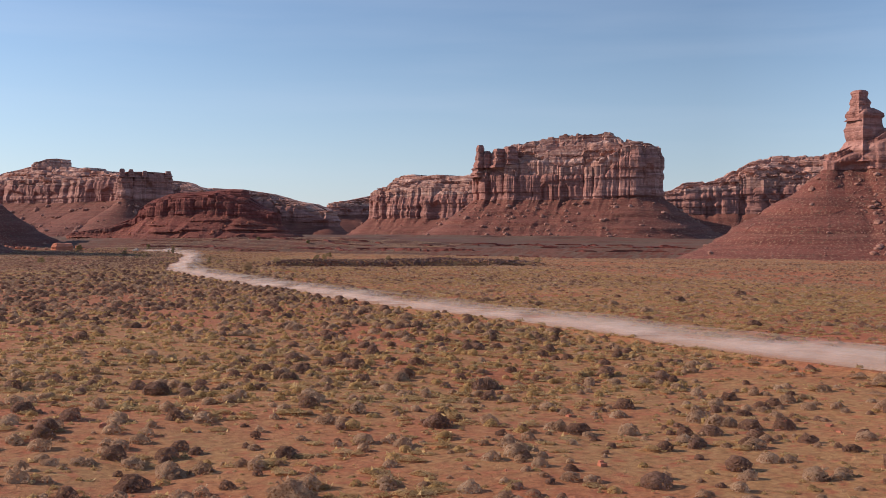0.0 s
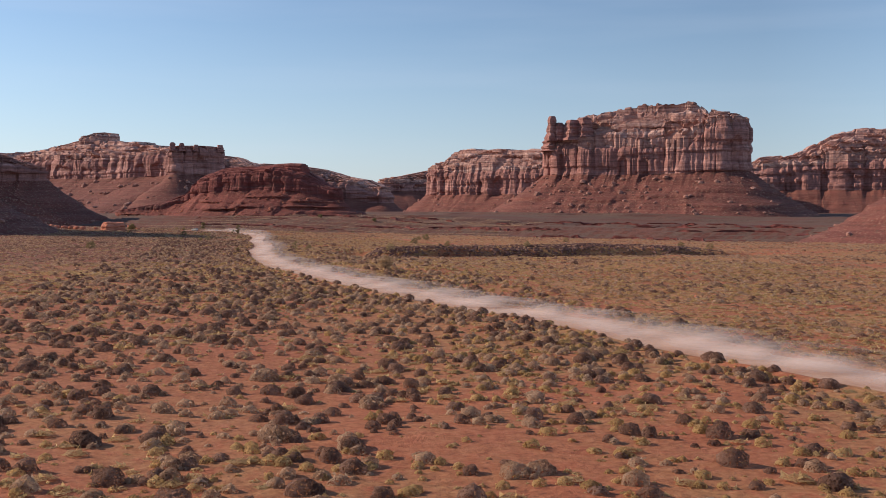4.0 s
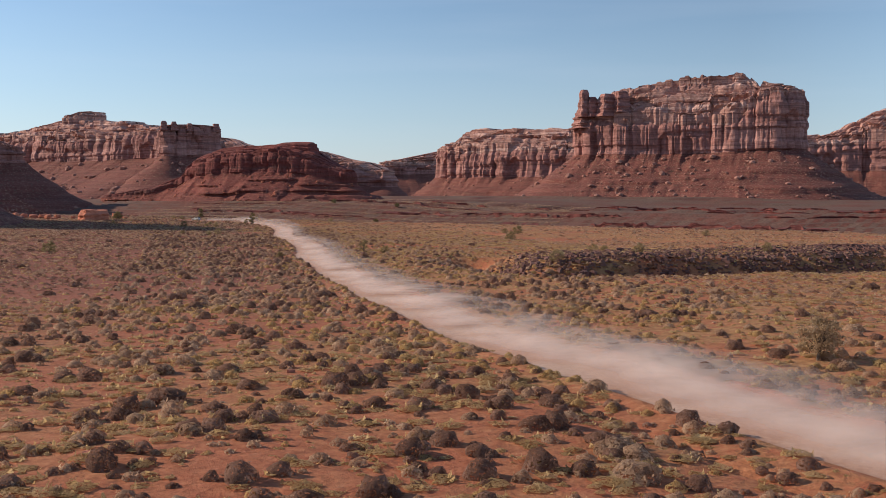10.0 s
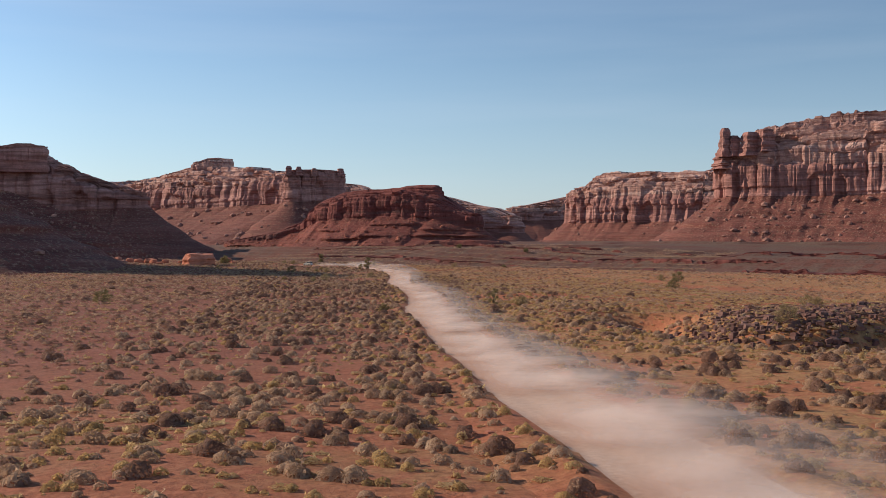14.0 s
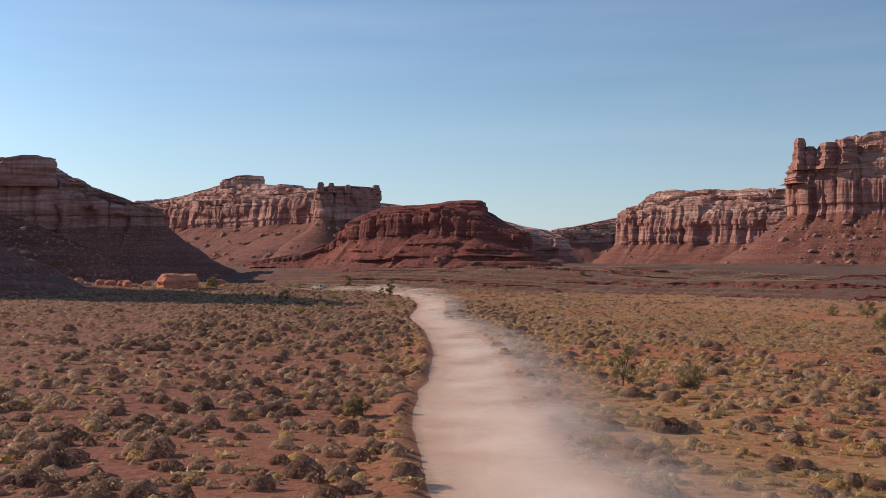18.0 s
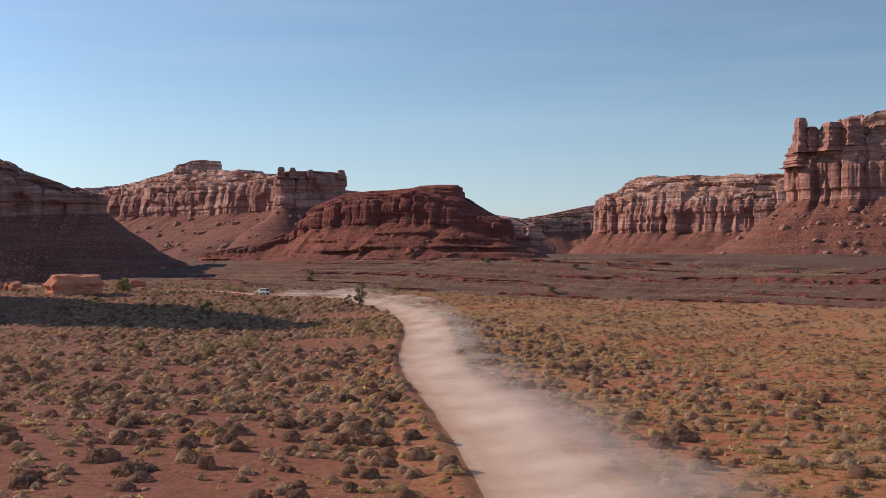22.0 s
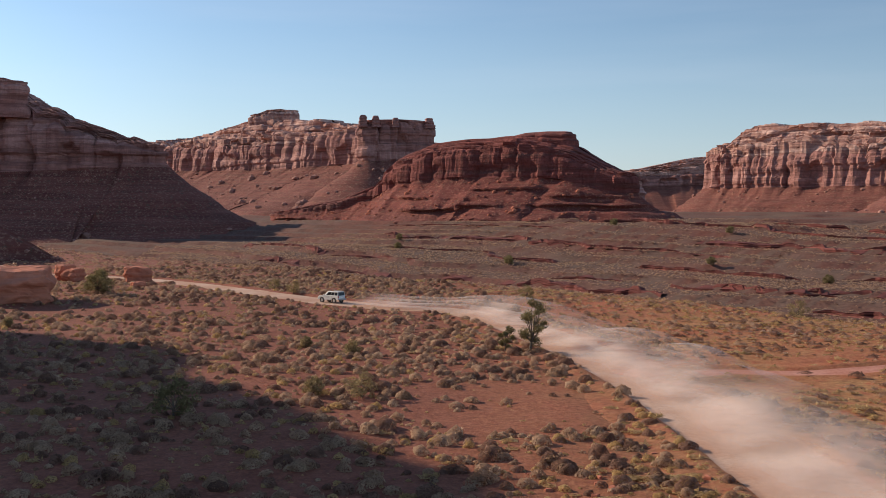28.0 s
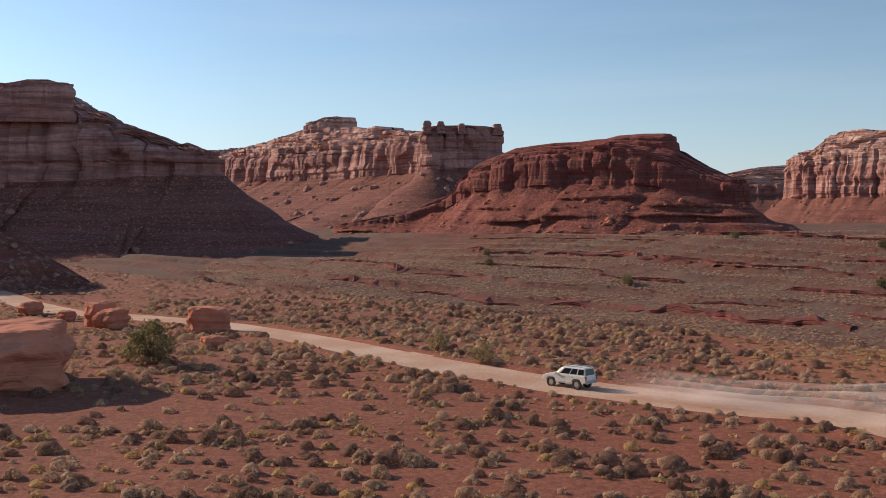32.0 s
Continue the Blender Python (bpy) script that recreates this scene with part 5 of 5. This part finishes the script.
def suv(x, y, heading):
    z = float(wide_height(np.array([x]), np.array([y]))[0]) - 0.07
    car = tagged(new("car"), "dusty silver-white off-road estate car on the dirt road", "car")
    car.matrix_world = pose(x, y, z, 0, 0, heading)
    lift = 0.11
    axles, r_arch = (1.40, -1.31), 0.54
    prof = [(-2.27, 0.52)]
    for ax in (axles[1], axles[0]):
        prof += [(ax - r_arch * math.cos(t), 0.33 + r_arch * math.sin(t)) for t in np.linspace(0.25, math.pi - 0.25, 11)]
    prof += [(2.22, 0.46), (2.32, 0.62), (2.27, 0.84), (2.05, 0.98), (1.05, 1.09), (-2.16, 1.10), (-2.26, 0.92)]
    bm = bmesh.new()
    sides = []
    for yy in (-0.88, 0.88):
        sides.append([bm.verts.new((px, yy, pz + lift)) for px, pz in prof])
    n = len(prof)
    for i in range(n):
        bm.faces.new((sides[0][i], sides[0][(i + 1) % n], sides[1][(i + 1) % n], sides[1][i]))
    bm.faces.new(sides[0][::-1])
    bm.faces.new(sides[1])
    shoulder = [e for e in bm.edges if e.verts[0].co.y == e.verts[1].co.y and min(v.co.z for v in e.verts) > 0.8 + lift]
    bmesh.ops.bevel(bm, geom=shoulder, offset=0.07, segments=3, affect="EDGES", profile=0.5)
    bmesh.ops.triangulate(bm, faces=[f for f in bm.faces if len(f.verts) > 4])
    bmesh.ops.recalc_face_normals(bm, faces=bm.faces)
    body = part("body", bm, M_PAINT, car)
    low = [(-2.18, -0.83), (0.98, -0.83), (0.98, 0.83), (-2.18, 0.83)]
    top = [(-2.06, -0.68), (0.2, -0.68), (0.2, 0.68), (-2.06, 0.68)]
    bm = bmesh.new()
    lo = [bm.verts.new((*q, 1.08 + lift)) for q in low]
    up = [bm.verts.new((*q, 1.75 + lift)) for q in top]
    bm.faces.new(up)
    for i in range(4):
        bm.faces.new((lo[i], lo[(i + 1) % 4], up[(i + 1) % 4], up[i]))
    bmesh.ops.bevel(bm, geom=[e for e in bm.edges if not e.is_boundary], offset=0.05, segments=2, affect="EDGES", profile=0.5)
    cabin = part("cabin", bm, M_PAINT, car)

    def face(i):
        j = (i + 1) % 4
        return [(*low[i], 1.08 + lift), (*low[j], 1.08 + lift), (*top[j], 1.75 + lift), (*top[i], 1.75 + lift)]

    for u0, u1 in ((0.04, 0.25), (0.29, 0.52), (0.55, 0.86)):
        panel_part("side_window", face(0), u0, u1, 0.14, 0.84, M_GLASS, cabin, label="dark side window")
        panel_part("side_window", face(2), 1 - u1, 1 - u0, 0.14, 0.84, M_GLASS, cabin, label="dark side window")
    panel_part("windscreen", face(1), 0.07, 0.93, 0.1, 0.9, M_GLASS, cabin, label="dark windscreen")
    panel_part("rear_window", face(3), 0.07, 0.93, 0.08, 0.86, M_GLASS, cabin, label="dark tinted rear window")
    box_part("front_bumper", 2.16, 2.38, -0.86, 0.86, 0.42 + lift, 0.68 + lift, M_PAINT, car, "", 0.05)
    box_part("rear_bumper", -2.38, -2.2, -0.86, 0.86, 0.44 + lift, 0.68 + lift, M_TRIM, car, "grey rear bumper", 0.04)
    box_part("grille", 2.25, 2.31, -0.42, 0.42, 0.7 + lift, 0.84 + lift, M_TRIM, car, "dark grille", 0.01)
    box_part("spoiler", -2.12, -1.9, -0.6, 0.6, 1.74 + lift, 1.79 + lift, M_PAINT, car)
    box_part("plate", -2.29, -2.27, -0.16, 0.16, 0.80 + lift, 0.90 + lift, M_LAMP_CLEAR, car, "plain pale plate", 0.004)
    for sgn in (-1, 1):
        box_part("headlight", 2.14, 2.29, sgn * 0.66 - 0.17, sgn * 0.66 + 0.17, 0.72 + lift, 0.88 + lift, M_LAMP_CLEAR, car, "clear headlight", 0.02)
        box_part("tail_light", -2.29, -2.16, sgn * 0.78 - 0.08, sgn * 0.78 + 0.08, 0.74 + lift, 1.06 + lift, M_LAMP_RED, car, "red tail light", 0.02)
        box_part("mirror", 0.72, 0.86, sgn * 0.98 - 0.11, sgn * 0.98 + 0.11, 1.08 + lift, 1.24 + lift, M_PAINT, car, "", 0.03)
        box_part("roof_rail", -1.75, -0.1, sgn * 0.56 - 0.025, sgn * 0.56 + 0.025, 1.80 + lift, 1.85 + lift, M_TRIM, car, "grey roof rail", 0.01)
        box_part("side_step", -0.75, 0.85, sgn * 0.90 - 0.07, sgn * 0.90 + 0.07, 0.36 + lift, 0.44 + lift, M_TRIM, car, "dark side step", 0.02)
        for hx in (0.0, -0.85):
            box_part("door_handle", hx - 0.1, hx + 0.06, sgn * 0.885 - 0.02, sgn * 0.885 + 0.02, 0.93 + lift, 0.97 + lift, M_TRIM, body, "", 0.008)
        for sx_ in (0.93, -0.12, -0.88):
            box_part("door_seam", sx_ - 0.008, sx_ + 0.008, sgn * 0.881 - 0.004, sgn * 0.881 + 0.004, 0.50 + lift, 1.05 + lift, M_TYRE, body, "dark door gap", 0.002)
        for ax in axles:
            bm = bmesh.new()
            prof_t = [(0.26, -0.11), (0.38, -0.14), (0.43, -0.10), (0.43, 0.10), (0.38, 0.14), (0.26, 0.11)]
            loops = [[bm.verts.new((ax + r_ * math.cos(t), sgn * 0.78 + w_, 0.43 + r_ * math.sin(t))) for r_, w_ in prof_t] for t in np.linspace(0, 2 * math.pi, 25)[:-1]]
            for a, b in zip(loops, loops[1:] + loops[:1]):
                for i in range(len(prof_t) - 1):
                    bm.faces.new((a[i], b[i], b[i + 1], a[i + 1]))
            bmesh.ops.recalc_face_normals(bm, faces=bm.faces)
            wheel = part("wheel", bm, M_TYRE, car, "dusty tyre and alloy rim")
            bm = bmesh.new()
            bmesh.ops.create_cone(bm, cap_ends=True, segments=20, radius1=0.27, radius2=0.2, depth=0.06)
            for v in bm.verts:
                v.co = (ax + v.co.x, sgn * (0.85 + v.co.z), 0.43 + v.co.y)
            part("rim", bm, M_RIM, wheel, "alloy rim")
    return car


CAR_X, CAR_Y = 95.5, 844.0
suv(CAR_X, CAR_Y, 130.0)


# ---- dust ----
def dust_material(name, thick):
    """Fine hanging dust, thinning out towards the edges of each layer."""
    n = Nodes(name, 1.0)
    tint = (0.96, 0.84, 0.75, 1)
    diff = n.add("ShaderNodeBsdfDiffuse", Color=tint)
    thin = n.add("ShaderNodeBsdfTranslucent", Color=tint)
    clear = n.t.nodes.new("ShaderNodeBsdfTransparent")
    both, veil = n.t.nodes.new("ShaderNodeMixShader"), n.t.nodes.new("ShaderNodeMixShader")
    puff = n.ramp(n.noise(n.scaled(0.12, 0.12, 0.2), 1.0, 4, 0.5), [(0.31, (0.08, 0.08, 0.08)), (0.68, (1, 1, 1))])
    spread = n.add("ShaderNodeSeparateXYZ", Vector=n.t.nodes.new("ShaderNodeUVMap").outputs[0])
    u, along = spread.outputs[0], spread.outputs[1]
    edge = n.maths("MULTIPLY", n.maths("MULTIPLY", u, n.maths("SUBTRACT", 1.0, u)), 4.0)
    edge = n.maths("POWER", edge, 1.7)
    n.put(veil.inputs[0], n.maths("MULTIPLY", n.maths("MULTIPLY", puff, thick), n.maths("MULTIPLY", edge, along)))
    n.t.links.new(diff.outputs[0], both.inputs[1])
    n.t.links.new(thin.outputs[0], both.inputs[2])
    n.t.links.new(clear.outputs[0], veil.inputs[1])
    n.t.links.new(both.outputs[0], veil.inputs[2])
    n.t.links.new(veil.outputs[0], n.t.nodes["Material Output"].inputs["Surface"])
    return n.mat


def dust_cloud(name, label, start, stop, material, seed, layers):
    """Soft veils of dust, one above the other, that hang over the road behind the car and drift to its lee side.
    layers: reach to the windward side, reach to the lee side, height of the crest."""
    car_at = int(np.argmin(np.hypot(ROAD_LINE[:, 0] - CAR_X, ROAD_LINE[:, 1] - CAR_Y)))
    line = ROAD_LINE[:car_at + 1][::-1]
    run = np.r_[0, np.cumsum(np.linalg.norm(np.diff(line, axis=0), axis=1))]
    keep = (run >= start) & (run <= stop)
    line, run = line[keep], run[keep]
    t = np.gradient(line, axis=0)
    t /= np.linalg.norm(t, axis=1)[:, None]
    lee = np.stack([-t[:, 1], t[:, 0]], 1)
    bow = np.linspace(0, 1, 13)
    thing = tagged(new(name), label, "dust", kind="stuff")
    size = np.interp(run, [0, 6, 30, 70], [0.42, 0.6, 0.9, 1.0])
    for k_, (near, far, tall) in enumerate(layers):
        settled = np.interp(run, [0, 80, 150], [1.0, 1.0, 0.30])
        lump = 0.75 + 0.8 * settled[:, None] ** 1.5 * (fbm(run[:, None] / 9 + k_ * 7, bow[None, :] * 2.0, seed + k_, 3) - 0.5)
        ragged = 1 + 0.5 * (fbm(run / 8, 0 * run + k_ * 3.1, seed + 40 + k_, 3) - 0.5)
        across = (-near + (near + far * ragged[:, None]) * bow[None, :]) * size[:, None]
        high = 0.10 + 0.08 * k_ + np.sin(np.pi * bow)[None, :] ** 1.4 * tall * (size * settled)[:, None] * lump
        xy = line[:, None, :] + lee[:, None, :] * across[..., None]
        z = wide_height(line[:, 0], line[:, 1])[:, None] + high
        kk = np.arange(z.size).reshape(z.shape)
        f = np.stack([kk[:-1, :-1], kk[1:, :-1], kk[1:, 1:], kk[:-1, 1:]], -1).reshape(-1, 4)
        me = mesh_of("dust_layer", np.concatenate([xy, z[..., None]], -1).reshape(-1, 3), f, material, flat=False)
        weight = smooth(0, 7, run - start) * np.interp(run, [0, 50, 170, stop - 60, stop], [*((1.0, 1.0), (0.95, 0.9), (0.55, 0.5), (0.34, 0.34))[k_], *((0.95, 0.95), (0.85, 0.85), (0.62, 0.62), (0.5, 0.5))[k_], 0])
        uv = np.stack(np.broadcast_arrays(bow[None, :], weight[:, None]), -1).reshape(-1, 2)
        me.uv_layers.new(name="spread").data.foreach_set("uv", uv[f.ravel()].astype(np.float32).ravel())
        part("dust_layer", me, None, thing)
    return thing


dust_cloud("dust_plume", "pale dust cloud hanging over the road behind the car", 2.4, 880.0, dust_material("road_dust", 0.76), 9,
           ((3.6, 5.0, 0.35), (3.8, 7.5, 1.1), (3.4, 10.0, 2.1), (2.6, 12.5, 3.0)))
